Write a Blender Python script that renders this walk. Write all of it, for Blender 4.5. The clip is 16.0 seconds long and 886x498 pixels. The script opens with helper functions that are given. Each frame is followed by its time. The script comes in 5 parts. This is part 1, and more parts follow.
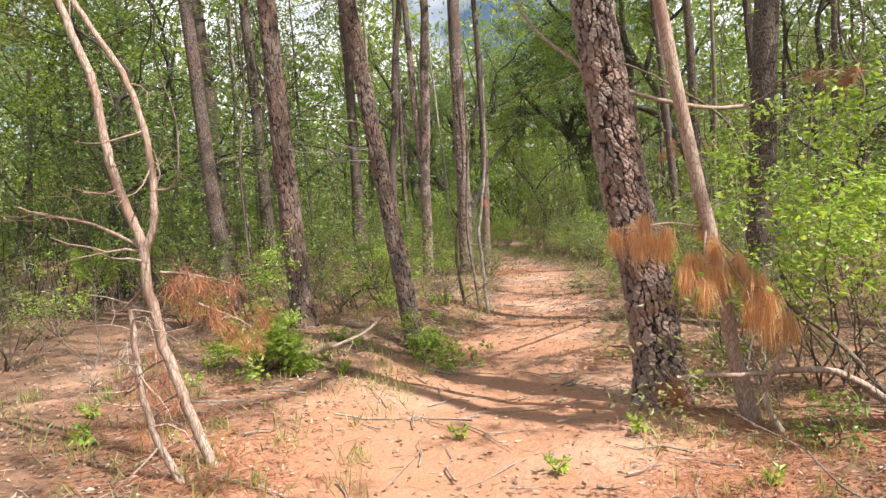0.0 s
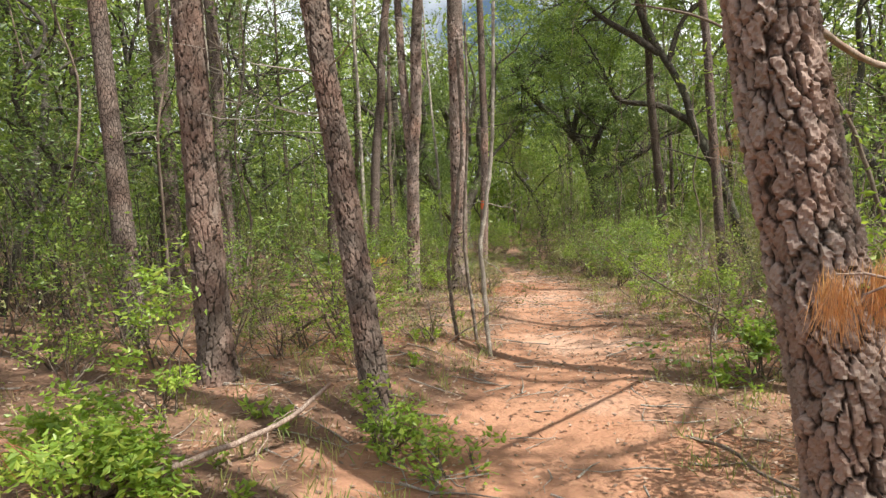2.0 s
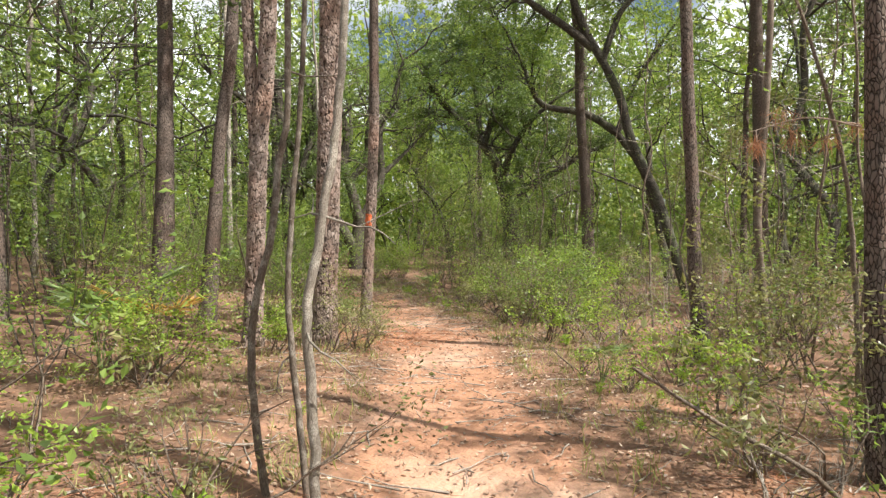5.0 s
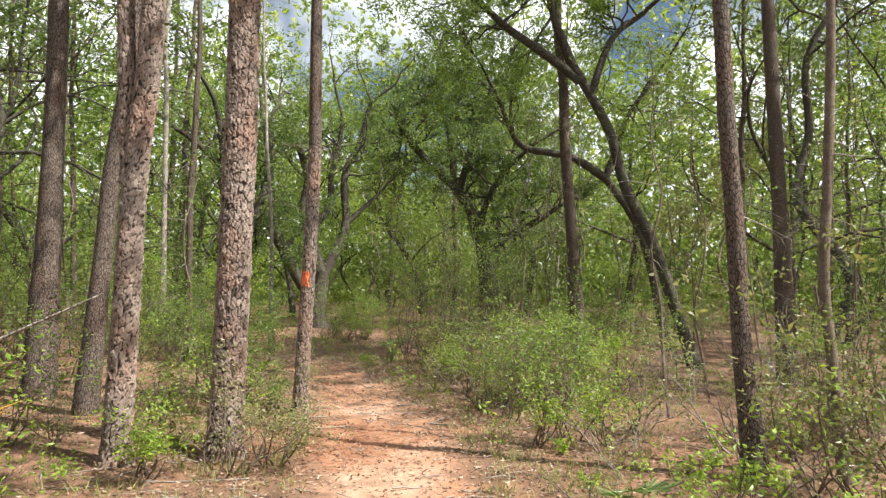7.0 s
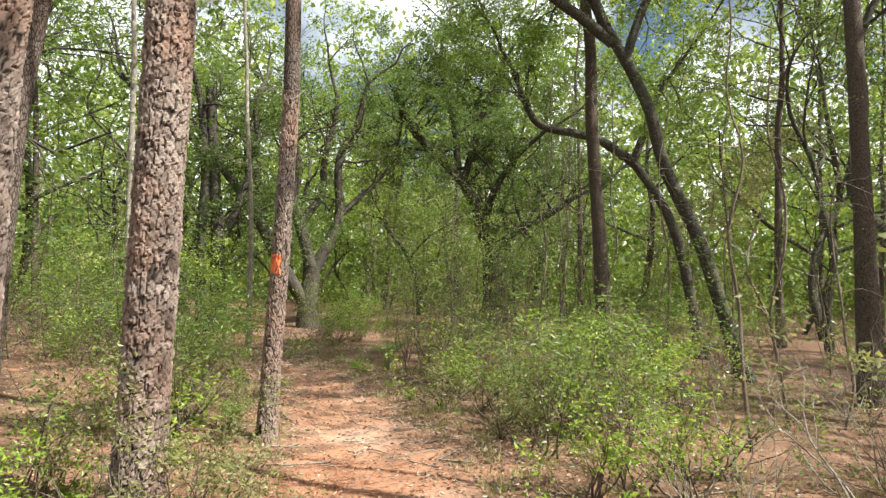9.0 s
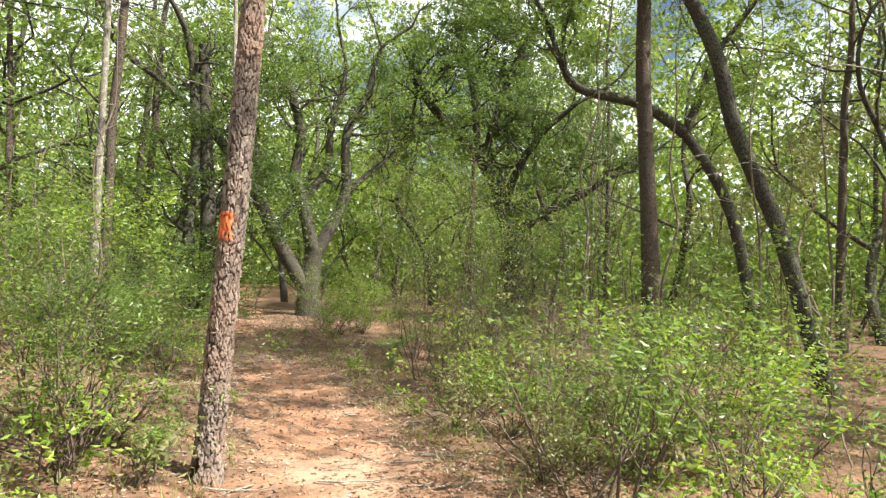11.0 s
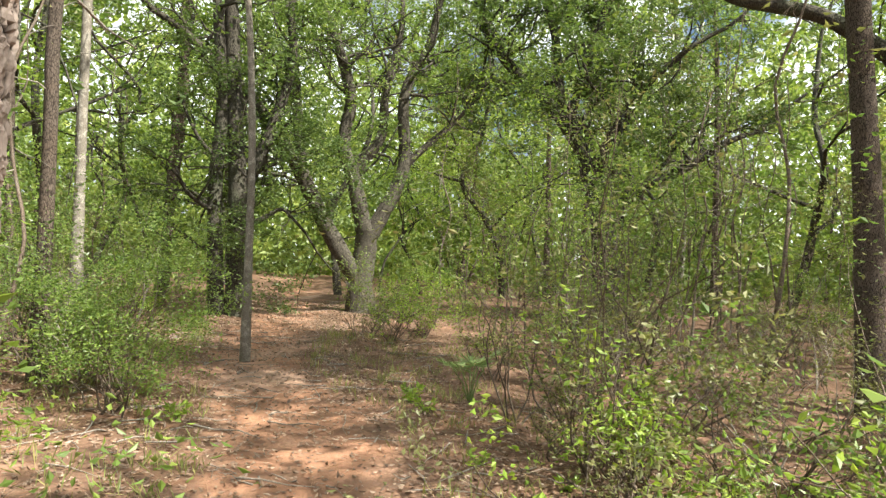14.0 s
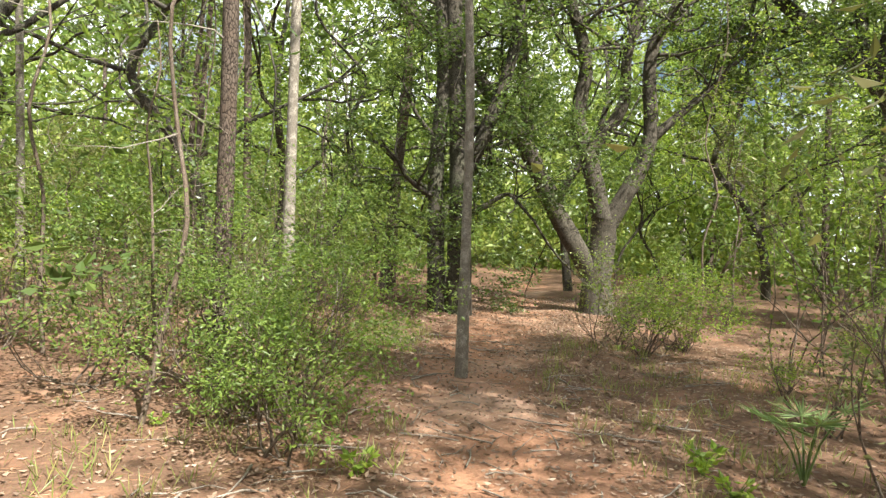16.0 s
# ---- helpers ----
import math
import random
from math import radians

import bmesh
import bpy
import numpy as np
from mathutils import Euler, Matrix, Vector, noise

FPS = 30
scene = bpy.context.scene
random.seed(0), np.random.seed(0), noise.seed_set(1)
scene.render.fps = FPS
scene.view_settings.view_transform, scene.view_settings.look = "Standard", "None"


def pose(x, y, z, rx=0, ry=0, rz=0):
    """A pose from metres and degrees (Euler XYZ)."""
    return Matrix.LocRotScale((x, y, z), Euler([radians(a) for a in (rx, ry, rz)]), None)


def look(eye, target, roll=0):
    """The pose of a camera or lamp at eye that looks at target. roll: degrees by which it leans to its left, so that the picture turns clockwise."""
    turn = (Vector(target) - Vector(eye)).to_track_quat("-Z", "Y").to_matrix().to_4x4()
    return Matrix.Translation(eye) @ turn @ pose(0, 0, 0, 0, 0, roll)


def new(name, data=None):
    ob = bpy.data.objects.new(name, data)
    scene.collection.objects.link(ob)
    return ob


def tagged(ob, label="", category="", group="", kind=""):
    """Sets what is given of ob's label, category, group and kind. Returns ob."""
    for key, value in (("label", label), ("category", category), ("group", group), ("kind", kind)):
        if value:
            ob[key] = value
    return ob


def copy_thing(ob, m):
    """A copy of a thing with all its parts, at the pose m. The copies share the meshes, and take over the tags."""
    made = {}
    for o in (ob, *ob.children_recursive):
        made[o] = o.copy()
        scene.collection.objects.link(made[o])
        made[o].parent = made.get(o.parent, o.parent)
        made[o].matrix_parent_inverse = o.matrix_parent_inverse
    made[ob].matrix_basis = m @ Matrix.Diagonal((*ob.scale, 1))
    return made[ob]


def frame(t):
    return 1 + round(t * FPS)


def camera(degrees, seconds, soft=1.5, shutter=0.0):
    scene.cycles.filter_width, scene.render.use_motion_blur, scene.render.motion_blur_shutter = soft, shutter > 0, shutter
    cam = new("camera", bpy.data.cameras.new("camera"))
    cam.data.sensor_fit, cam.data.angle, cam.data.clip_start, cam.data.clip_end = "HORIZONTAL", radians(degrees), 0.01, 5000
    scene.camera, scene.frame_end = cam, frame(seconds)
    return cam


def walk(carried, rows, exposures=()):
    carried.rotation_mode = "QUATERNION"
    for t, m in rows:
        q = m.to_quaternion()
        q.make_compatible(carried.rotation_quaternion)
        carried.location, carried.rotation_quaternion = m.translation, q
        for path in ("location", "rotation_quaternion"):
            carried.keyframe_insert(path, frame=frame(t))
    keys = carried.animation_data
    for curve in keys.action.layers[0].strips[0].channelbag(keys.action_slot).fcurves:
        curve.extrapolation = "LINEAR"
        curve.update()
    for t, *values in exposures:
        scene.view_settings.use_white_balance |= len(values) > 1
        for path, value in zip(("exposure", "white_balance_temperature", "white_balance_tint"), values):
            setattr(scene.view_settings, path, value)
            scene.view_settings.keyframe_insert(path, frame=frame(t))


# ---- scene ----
cam = camera(68.1, 16.0, 1.4)
SUN, SKY = 5.0, 0.05
EXPOSURES = [(0, 1.02, 6450, 10), (2.5, 0.88, 6450, 7), (4, 1.05, 6500, 8), (6.5, 1.1, 6450, 7), (8, 1.0, 6450, 6), (9, 1.15, 6450, 5), (12, 1.4, 6500, 1), (16, 1.4, 6500, 5)]
PATH = [
    (0, (2.151, 0.388, 1.39), (1.681, 2.33, 1.3), -3.8),
    (0.5, (1.987, 0.946, 1.387), (1.517, 2.888, 1.306), -3.3),
    (1, (1.833, 1.533, 1.409), (1.376, 3.479, 1.329), -2.9),
    (1.5, (1.675, 2.167, 1.426), (1.228, 4.115, 1.348), -2.4),
    (2, (1.597, 2.802, 1.437), (1.156, 4.751, 1.35), -1.9),
    (2.5, (1.51, 3.415, 1.458), (1.095, 5.37, 1.38), -1.3),
    (3, (1.477, 4.085, 1.432), (1.13, 6.054, 1.361), -0.7),
    (3.5, (1.417, 4.721, 1.415), (1.167, 6.704, 1.353), -0.2),
    (4, (1.368, 5.335, 1.445), (1.164, 7.323, 1.387), 0.4),
    (4.2, (1.33, 5.563, 1.445), (1.155, 7.554, 1.39), 0.8),
    (6.3, (1.383, 7.932, 1.711), (1.248, 9.927, 1.73), 0.2),
    (6.5, (1.376, 8.152, 1.716), (1.26, 10.149, 1.763), 0.3),
    (7, (1.411, 8.657, 1.693), (1.322, 10.652, 1.8), 0.7),
    (7.5, (1.361, 9.123, 1.664), (1.328, 11.119, 1.788), 0.9),
    (8, (1.305, 9.618, 1.62), (1.289, 11.613, 1.761), 1.3),
    (8.5, (1.218, 10.059, 1.592), (1.196, 12.055, 1.715), 1.5),
    (9, (1.174, 10.566, 1.569), (1.093, 12.561, 1.682), 1.4),
    (9.2, (1.141, 10.771, 1.557), (1.03, 12.765, 1.663), 1.3),
    (11.3, (0.997, 12.772, 1.477), (0.879, 14.767, 1.554), 2.9),
    (11.5, (0.968, 12.983, 1.477), (0.851, 14.978, 1.55), 2.8),
    (12, (0.904, 13.536, 1.446), (0.763, 15.53, 1.519), 2.9),
    (12.5, (0.784, 14.075, 1.445), (0.611, 16.066, 1.51), 2.9),
    (13, (0.695, 14.611, 1.44), (0.456, 16.596, 1.501), 2.6),
    (13.5, (0.563, 15.136, 1.417), (0.307, 17.119, 1.472), 2.8),
    (14, (0.461, 15.623, 1.413), (0.156, 17.599, 1.458), 2.7),
    (14.5, (0.311, 16.022, 1.412), (-0.089, 17.981, 1.45), 3.0),
    (15, (0.188, 16.521, 1.412), (-0.346, 18.449, 1.43), 3.3),
    (15.5, (-0.031, 16.932, 1.396), (-0.746, 18.8, 1.412), 2.7),
    (16, (-0.252, 17.401, 1.375), (-1.199, 19.163, 1.367), 3.0),
]
walk(cam, [(t, look(eye, target, roll)) for t, eye, target, roll in PATH], EXPOSURES)

# ---- light ----
SUN_TO = Vector((0.93, -0.37, 1.30)).normalized()
world = bpy.data.worlds.new("sky")
scene.world = world
world.use_nodes = True
wn = world.node_tree.nodes
sky = wn.new("ShaderNodeTexSky")
sky.sky_type = 'NISHITA'
sky.sun_disc = False
sky.sun_elevation = math.asin(SUN_TO.z)
sky.sun_rotation = math.atan2(SUN_TO.x, SUN_TO.y)
sky.air_density = 1.0
sky.dust_density = 2.0
# thin broken cloud over the blue
tc = wn.new("ShaderNodeTexCoord")
cl = wn.new("ShaderNodeTexNoise")
cl.inputs["Scale"].default_value = 3.2
cl.inputs["Detail"].default_value = 6.0
cr = wn.new("ShaderNodeValToRGB")
cr.color_ramp.elements[0].position = 0.41
cr.color_ramp.elements[1].position = 0.54
mixc = wn.new("ShaderNodeMixRGB")
mixc.inputs[2].default_value = (15.0, 15.3, 15.8, 1)
wl = world.node_tree.links
wl.new(tc.outputs["Generated"], cl.inputs["Vector"])
wl.new(cl.outputs["Fac"], cr.inputs[0])
wl.new(cr.outputs[0], mixc.inputs[0])
wl.new(sky.outputs[0], mixc.inputs[1])
wl.new(mixc.outputs[0], wn["Background"].inputs[0])
wn["Background"].inputs[1].default_value = SKY
sun_data = bpy.data.lights.new("sun", 'SUN')
sun_data.energy = SUN
sun_data.angle = radians(0.53)
sun_data.color = (1.0, 0.94, 0.84)
sun = new("sun", sun_data)
sun.matrix_world = look(SUN_TO * 60, (0, 0, 0))


# ---- materials ----
def material(name, rough=0.8, spec=0.3):
    m = bpy.data.materials.new(name)
    m.use_nodes = True
    n, l = m.node_tree.nodes, m.node_tree.links
    b = n["Principled BSDF"]
    b.inputs["Roughness"].default_value = rough
    b.inputs["Specular IOR Level"].default_value = spec
    return m, n, l, b


def ramp(n, stops):
    r = n.new("ShaderNodeValToRGB")
    e = r.color_ramp.elements
    while len(e) < len(stops):
        e.new(0.5)
    for k, (p, c) in zip(e, stops):
        k.position, k.color = p, (*c, 1)
    return r


def noise_node(n, l, scale, detail=4.0, stretch=None, kind="Object"):
    t = n.new("ShaderNodeTexNoise")
    t.inputs["Scale"].default_value = scale
    t.inputs["Detail"].default_value = detail
    c = n.new("ShaderNodeTexCoord")
    if stretch:
        mp = n.new("ShaderNodeMapping")
        mp.inputs["Scale"].default_value = stretch
        l.new(c.outputs[kind], mp.inputs[0])
        l.new(mp.outputs[0], t.inputs[0])
    else:
        l.new(c.outputs[kind], t.inputs[0])
    return t


def mix(n, l, fac, a, b, mode='MIX'):
    m = n.new("ShaderNodeMixRGB")
    m.blend_type = mode
    for sock, v in zip(m.inputs, (fac, a, b)):
        if hasattr(v, "is_output"):
            l.new(v, sock)
        elif isinstance(v, (int, float)):
            sock.default_value = v if sock.type == 'VALUE' else (v, v, v, 1)
        else:
            sock.default_value = (*v, 1)
    return m.outputs[0]


def bump(n, l, b, height, strength, distance):
    k = n.new("ShaderNodeBump")
    k.inputs["Strength"].default_value = strength
    k.inputs["Distance"].default_value = distance
    l.new(height, k.inputs["Height"])
    l.new(k.outputs[0], b.inputs["Normal"])


def leaf_material(name, stops, trans=0.45, rough=0.5):
    """Thin leaf: colour differs from leaf to leaf, light comes through it."""
    m, n, l, b = material(name, rough * 0.8, 0.5)
    g = n.new("ShaderNodeNewGeometry")
    r = ramp(n, stops)
    l.new(g.outputs["Random Per Island"], r.inputs[0])
    big = noise_node(n, l, 0.9, 2)
    c = mix(n, l, 0.5, r.outputs[0], mix(n, l, big.outputs["Fac"], r.outputs[0], stops[-1][1]))
    l.new(c, b.inputs["Base Color"])
    t = n.new("ShaderNodeBsdfTranslucent")
    l.new(mix(n, l, 0.75, c, (1.1, 1.1, 0.55), 'MULTIPLY'), t.inputs[0])
    s = n.new("ShaderNodeMixShader")
    s.inputs[0].default_value = trans
    l.new(b.outputs[0], s.inputs[1])
    l.new(t.outputs[0], s.inputs[2])
    l.new(s.outputs[0], n["Material Output"].inputs[0])
    return m


M_LEAF = leaf_material("leaf_green", [(0, (0.062, 0.125, 0.030)), (0.55, (0.138, 0.226, 0.052)), (1, (0.29, 0.375, 0.085))], 0.5)
M_LEAF_DARK = leaf_material("leaf_oak", [(0, (0.042, 0.083, 0.026)), (0.6, (0.092, 0.150, 0.044)), (1, (0.20, 0.265, 0.075))], 0.45, 0.45)
M_LEAF_BRIGHT = leaf_material("leaf_fresh", [(0, (0.130, 0.246, 0.035)), (0.5, (0.232, 0.38, 0.054)), (1, (0.42, 0.50, 0.095))], 0.5)
M_LEAF_OLIVE = leaf_material("leaf_olive", [(0, (0.080, 0.100, 0.040)), (0.5, (0.172, 0.196, 0.072)), (1, (0.33, 0.31, 0.14))], 0.45)
# Far leaves are paler than near ones: bright haze put into the colour.
M_FAR = leaf_material("leaf_far", [(0, (0.10, 0.165, 0.050)), (0.5, (0.205, 0.29, 0.085)), (1, (0.41, 0.46, 0.14))], 0.5)
M_NEEDLE = leaf_material("needles_green", [(0, (0.05, 0.09, 0.03)), (0.6, (0.10, 0.15, 0.05)), (1, (0.17, 0.21, 0.07))], 0.35)
M_ORANGE = leaf_material("needles_dead_orange", [(0, (0.40, 0.19, 0.09)), (0.5, (0.62, 0.34, 0.17)), (1, (0.78, 0.50, 0.28))], 0.4)
M_RED = leaf_material("needles_dead_red", [(0, (0.26, 0.10, 0.06)), (0.5, (0.40, 0.16, 0.09)), (1, (0.50, 0.24, 0.14))], 0.35)
M_LITTER = leaf_material("leaf_litter", [(0, (0.09, 0.05, 0.032)), (0.4, (0.20, 0.12, 0.085)), (0.75, (0.34, 0.225, 0.16)), (1, (0.43, 0.32, 0.24))], 0.1, 0.6)
M_STRAW = leaf_material("pine_straw", [(0, (0.20, 0.09, 0.05)), (0.6, (0.34, 0.17, 0.09)), (1, (0.48, 0.30, 0.18))], 0.1, 0.6)
M_GRASS = leaf_material("grass_blades", [(0, (0.10, 0.17, 0.03)), (0.5, (0.20, 0.27, 0.06)), (1, (0.42, 0.36, 0.16))], 0.35)
M_PALM = leaf_material("palm_fan", [(0, (0.10, 0.17, 0.05)), (0.6, (0.18, 0.27, 0.09)), (1, (0.28, 0.36, 0.14))], 0.35)
M_PALM_DEAD = leaf_material("palm_fan_dying", [(0, (0.42, 0.22, 0.05)), (1, (0.62, 0.40, 0.10))], 0.35)
M_MOSS = leaf_material("grey_moss", [(0, (0.16, 0.16, 0.11)), (1, (0.30, 0.30, 0.22))], 0.25, 0.8)


def bark_material(name, crack, low, high, patch=None, patch_amount=0.5, plates=(26.0, 9.0), depth=0.012, blotch=2.2):
    """Plated bark, its plates a cell pattern stretched along the trunk."""
    m, n, l, b = material(name, 0.88, 0.2)
    c = n.new("ShaderNodeTexCoord")
    mp = n.new("ShaderNodeMapping")
    mp.inputs["Scale"].default_value = (plates[0], plates[0], plates[1])
    warp = noise_node(n, l, 5, 3)
    ad = n.new("ShaderNodeVectorMath")
    ad.operation = 'MULTIPLY_ADD'
    ad.inputs[1].default_value = (0.06, 0.06, 0.12)
    l.new(warp.outputs["Color"], ad.inputs[0])
    l.new(c.outputs["Object"], ad.inputs[2])
    l.new(ad.outputs[0], mp.inputs[0])
    v = n.new("ShaderNodeTexVoronoi")
    v.feature = 'DISTANCE_TO_EDGE'
    l.new(mp.outputs[0], v.inputs["Vector"])
    v.inputs["Scale"].default_value = 1.0
    v2 = n.new("ShaderNodeTexVoronoi")
    l.new(mp.outputs[0], v2.inputs["Vector"])
    v2.inputs["Scale"].default_value = 1.0
    fine = noise_node(n, l, 70, 5, (1, 1, 0.35))
    broad = noise_node(n, l, blotch, 3)
    tone = mix(n, l, fine.outputs["Fac"], low, high)
    cells = n.new("ShaderNodeSeparateColor")
    l.new(v2.outputs["Color"], cells.inputs[0])
    tone = mix(n, l, 0.35, tone, mix(n, l, cells.outputs[0], low, high))
    if patch:
        pr = ramp(n, [(0.48, (0, 0, 0)), (0.62, (1, 1, 1))])
        l.new(broad.outputs["Fac"], pr.inputs[0])
        pm = n.new("ShaderNodeMath")
        pm.operation = 'MULTIPLY'
        pm.inputs[1].default_value = patch_amount
        l.new(pr.outputs[0], pm.inputs[0])
        tone = mix(n, l, pm.outputs[0], tone, patch)
    edge = ramp(n, [(0.0, (0, 0, 0)), (0.14, (1, 1, 1))])
    l.new(v.outputs["Distance"], edge.inputs[0])
    l.new(mix(n, l, edge.outputs[0], crack, tone), b.inputs["Base Color"])
    h = mix(n, l, 0.25, edge.outputs[0], fine.outputs["Fac"])
    bump(n, l, b, h, 0.9, depth)
    return m


def plate_material(name, crack, low, high, blush):
    """Bark whose plates are modelled: the attribute 'plate' is 0 in a crack and 1 on a plate, 'cell' tells plates apart."""
    m, n, l, b = material(name, 0.9, 0.2)
    a = n.new("ShaderNodeAttribute")
    a.attribute_name = "plate"
    k = n.new("ShaderNodeAttribute")
    k.attribute_name = "cell"
    fine = noise_node(n, l, 60, 6, (1, 1, 0.4))
    broad = noise_node(n, l, 3.0, 3)
    tone = mix(n, l, fine.outputs["Fac"], low, high)
    tone = mix(n, l, 0.55, tone, mix(n, l, k.outputs["Fac"], low, high))
    br = ramp(n, [(0.42, (0, 0, 0)), (0.66, (1, 1, 1))])
    l.new(broad.outputs["Fac"], br.inputs[0])
    bm_ = n.new("ShaderNodeMath")
    bm_.operation = 'MULTIPLY'
    bm_.inputs[1].default_value = 0.6
    l.new(br.outputs[0], bm_.inputs[0])
    tone = mix(n, l, bm_.outputs[0], tone, blush)
    e = ramp(n, [(0.08, (0, 0, 0)), (0.42, (1, 1, 1))])
    l.new(a.outputs["Fac"], e.inputs[0])
    l.new(mix(n, l, e.outputs[0], crack, tone), b.inputs["Base Color"])
    bump(n, l, b, fine.outputs["Fac"], 0.7, 0.006)
    return m


M_PLATE = plate_material("pine_bark_plates", (0.024, 0.017, 0.014), (0.11, 0.08, 0.068), (0.35, 0.285, 0.255), (0.27, 0.16, 0.12))
# Dark bark of two pines; the shade they stand in is partly painted in.
M_PLATE_DARK_SHADED = plate_material("dark_shaded_pine_bark_plates", (0.020, 0.015, 0.012), (0.062, 0.046, 0.038), (0.21, 0.165, 0.142), (0.20, 0.115, 0.088))
M_PINE = bark_material("pine_bark", (0.025, 0.018, 0.015), (0.08, 0.06, 0.05), (0.25, 0.20, 0.175), (0.18, 0.11, 0.085), 0.5, (50.0, 18.0), 0.010)
M_PINE_DARK = bark_material("pine_bark_dark", (0.03, 0.022, 0.018), (0.08, 0.06, 0.048), (0.19, 0.15, 0.125), (0.16, 0.11, 0.08), 0.4, (60.0, 22.0), 0.008)
M_OAK = bark_material("oak_bark", (0.03, 0.025, 0.02), (0.06, 0.052, 0.042), (0.16, 0.14, 0.115), (0.19, 0.175, 0.14), 0.15, (40.0, 16.0), 0.008)
M_OAK_DARK = bark_material("oak_bark_dark", (0.02, 0.017, 0.014), (0.05, 0.042, 0.034), (0.13, 0.115, 0.095), (0.14, 0.15, 0.10), 0.5, (40.0, 16.0), 0.006)
M_LICHEN = bark_material("lichen_bark", (0.15, 0.125, 0.10), (0.17, 0.145, 0.12), (0.36, 0.32, 0.28), (0.52, 0.475, 0.415), 0.8, (150.0, 60.0), 0.002, 13.0)
M_PALE = bark_material("bare_pale_wood", (0.20, 0.135, 0.105), (0.24, 0.165, 0.13), (0.50, 0.41, 0.35), (0.24, 0.12, 0.08), 0.6, (60.0, 14.0), 0.002)
M_TWIG = bark_material("twig_bark", (0.08, 0.06, 0.046), (0.11, 0.08, 0.06), (0.26, 0.20, 0.16), (0.33, 0.29, 0.25), 0.35, (110.0, 40.0), 0.002, 7.0)
M_GREYTWIG = bark_material("dead_twig_bark", (0.17, 0.145, 0.12), (0.22, 0.185, 0.155), (0.42, 0.37, 0.32), (0.5, 0.46, 0.42), 0.4, (110.0, 40.0), 0.002, 7.0)


M_STEM = bark_material("sapling_bark", (0.075, 0.058, 0.046), (0.085, 0.066, 0.052), (0.21, 0.17, 0.14), (0.36, 0.33, 0.29), 0.55, (160.0, 30.0), 0.001, 14.0)


def ground_material():
    m, n, l, b = material("sand_and_litter", 0.95, 0.15)
    a = n.new("ShaderNodeAttribute")
    a.attribute_name = "bare"
    wide = noise_node(n, l, 0.55, 5)
    mid = noise_node(n, l, 2.6, 6)
    fine = noise_node(n, l, 26, 6)
    grain = noise_node(n, l, 160, 3)
    sand = mix(n, l, mid.outputs["Fac"], (0.29, 0.142, 0.084), (0.385, 0.215, 0.14))
    pale = ramp(n, [(0.52, (0, 0, 0)), (0.72, (1, 1, 1))])
    l.new(wide.outputs["Fac"], pale.inputs[0])
    sand = mix(n, l, pale.outputs[0], sand, (0.48, 0.32, 0.24))
    sand = mix(n, l, 0.25, sand, grain.outputs["Color"], 'OVERLAY')
    litter = mix(n, l, fine.outputs["Fac"], (0.065, 0.040, 0.028), (0.27, 0.160, 0.108))
    litter = mix(n, l, 0.4, litter, grain.outputs["Color"], 'OVERLAY')
    s = n.new("ShaderNodeMath")
    s.operation = 'ADD'
    s.use_clamp = True
    l.new(a.outputs["Fac"], s.inputs[0])
    d = n.new("ShaderNodeMath")
    d.operation = 'MULTIPLY_ADD'
    d.inputs[1].default_value, d.inputs[2].default_value = 1.3, -0.65
    l.new(mid.outputs["Fac"], d.inputs[0])
    l.new(d.outputs[0], s.inputs[1])
    r = ramp(n, [(0.30, (0, 0, 0)), (0.62, (1, 1, 1))])
    l.new(s.outputs[0], r.inputs[0])
    l.new(mix(n, l, r.outputs[0], litter, sand), b.inputs["Base Color"])
    bump(n, l, b, mix(n, l, 0.5, fine.outputs["Fac"], mid.outputs["Fac"]), 0.9, 0.045)
    return m


M_GROUND = ground_material()
M_BLAZE, _n, _l, _b = material("orange_blaze_paint", 0.6, 0.3)
_k = noise_node(_n, _l, 30, 4)
_l.new(mix(_n, _l, _k.outputs["Fac"], (0.55, 0.10, 0.04), (0.95, 0.26, 0.10)), _b.inputs["Base Color"])


# ---- mesh helpers ----
def mesh_of(name, verts, faces, mat, smooth=True, attrs=None):
    """A mesh from arrays; all faces have the same number of corners."""
    verts, faces = np.asarray(verts, np.float32), np.asarray(faces, np.int32)
    me = bpy.data.meshes.new(name)
    me.vertices.add(len(verts))
    me.vertices.foreach_set("co", verts.ravel())
    me.loops.add(faces.size)
    me.loops.foreach_set("vertex_index", faces.ravel())
    me.polygons.add(len(faces))
    me.polygons.foreach_set("loop_start", np.arange(len(faces), dtype=np.int32) * faces.shape[1])
    me.polygons.foreach_set("use_smooth", np.full(len(faces), smooth))
    for key, values in (attrs or {}).items():
        at = me.attributes.new(key, 'FLOAT', 'POINT')
        at.data.foreach_set("value", np.asarray(values, np.float32))
    me.update(calc_edges=True)
    me.materials.append(mat)
    return me


def part(name, me, parent, label=""):
    ob = new(name, me)
    ob.parent = parent
    if label:
        ob["label"] = label
    return ob


def empty(name, x, y, z, label, category, group="", kind="", turn=0.0):
    ob = new(name)
    ob.empty_display_size = 0.2
    ob.matrix_basis = pose(x, y, z, 0, 0, turn)
    return tagged(ob, label, category, group, kind)


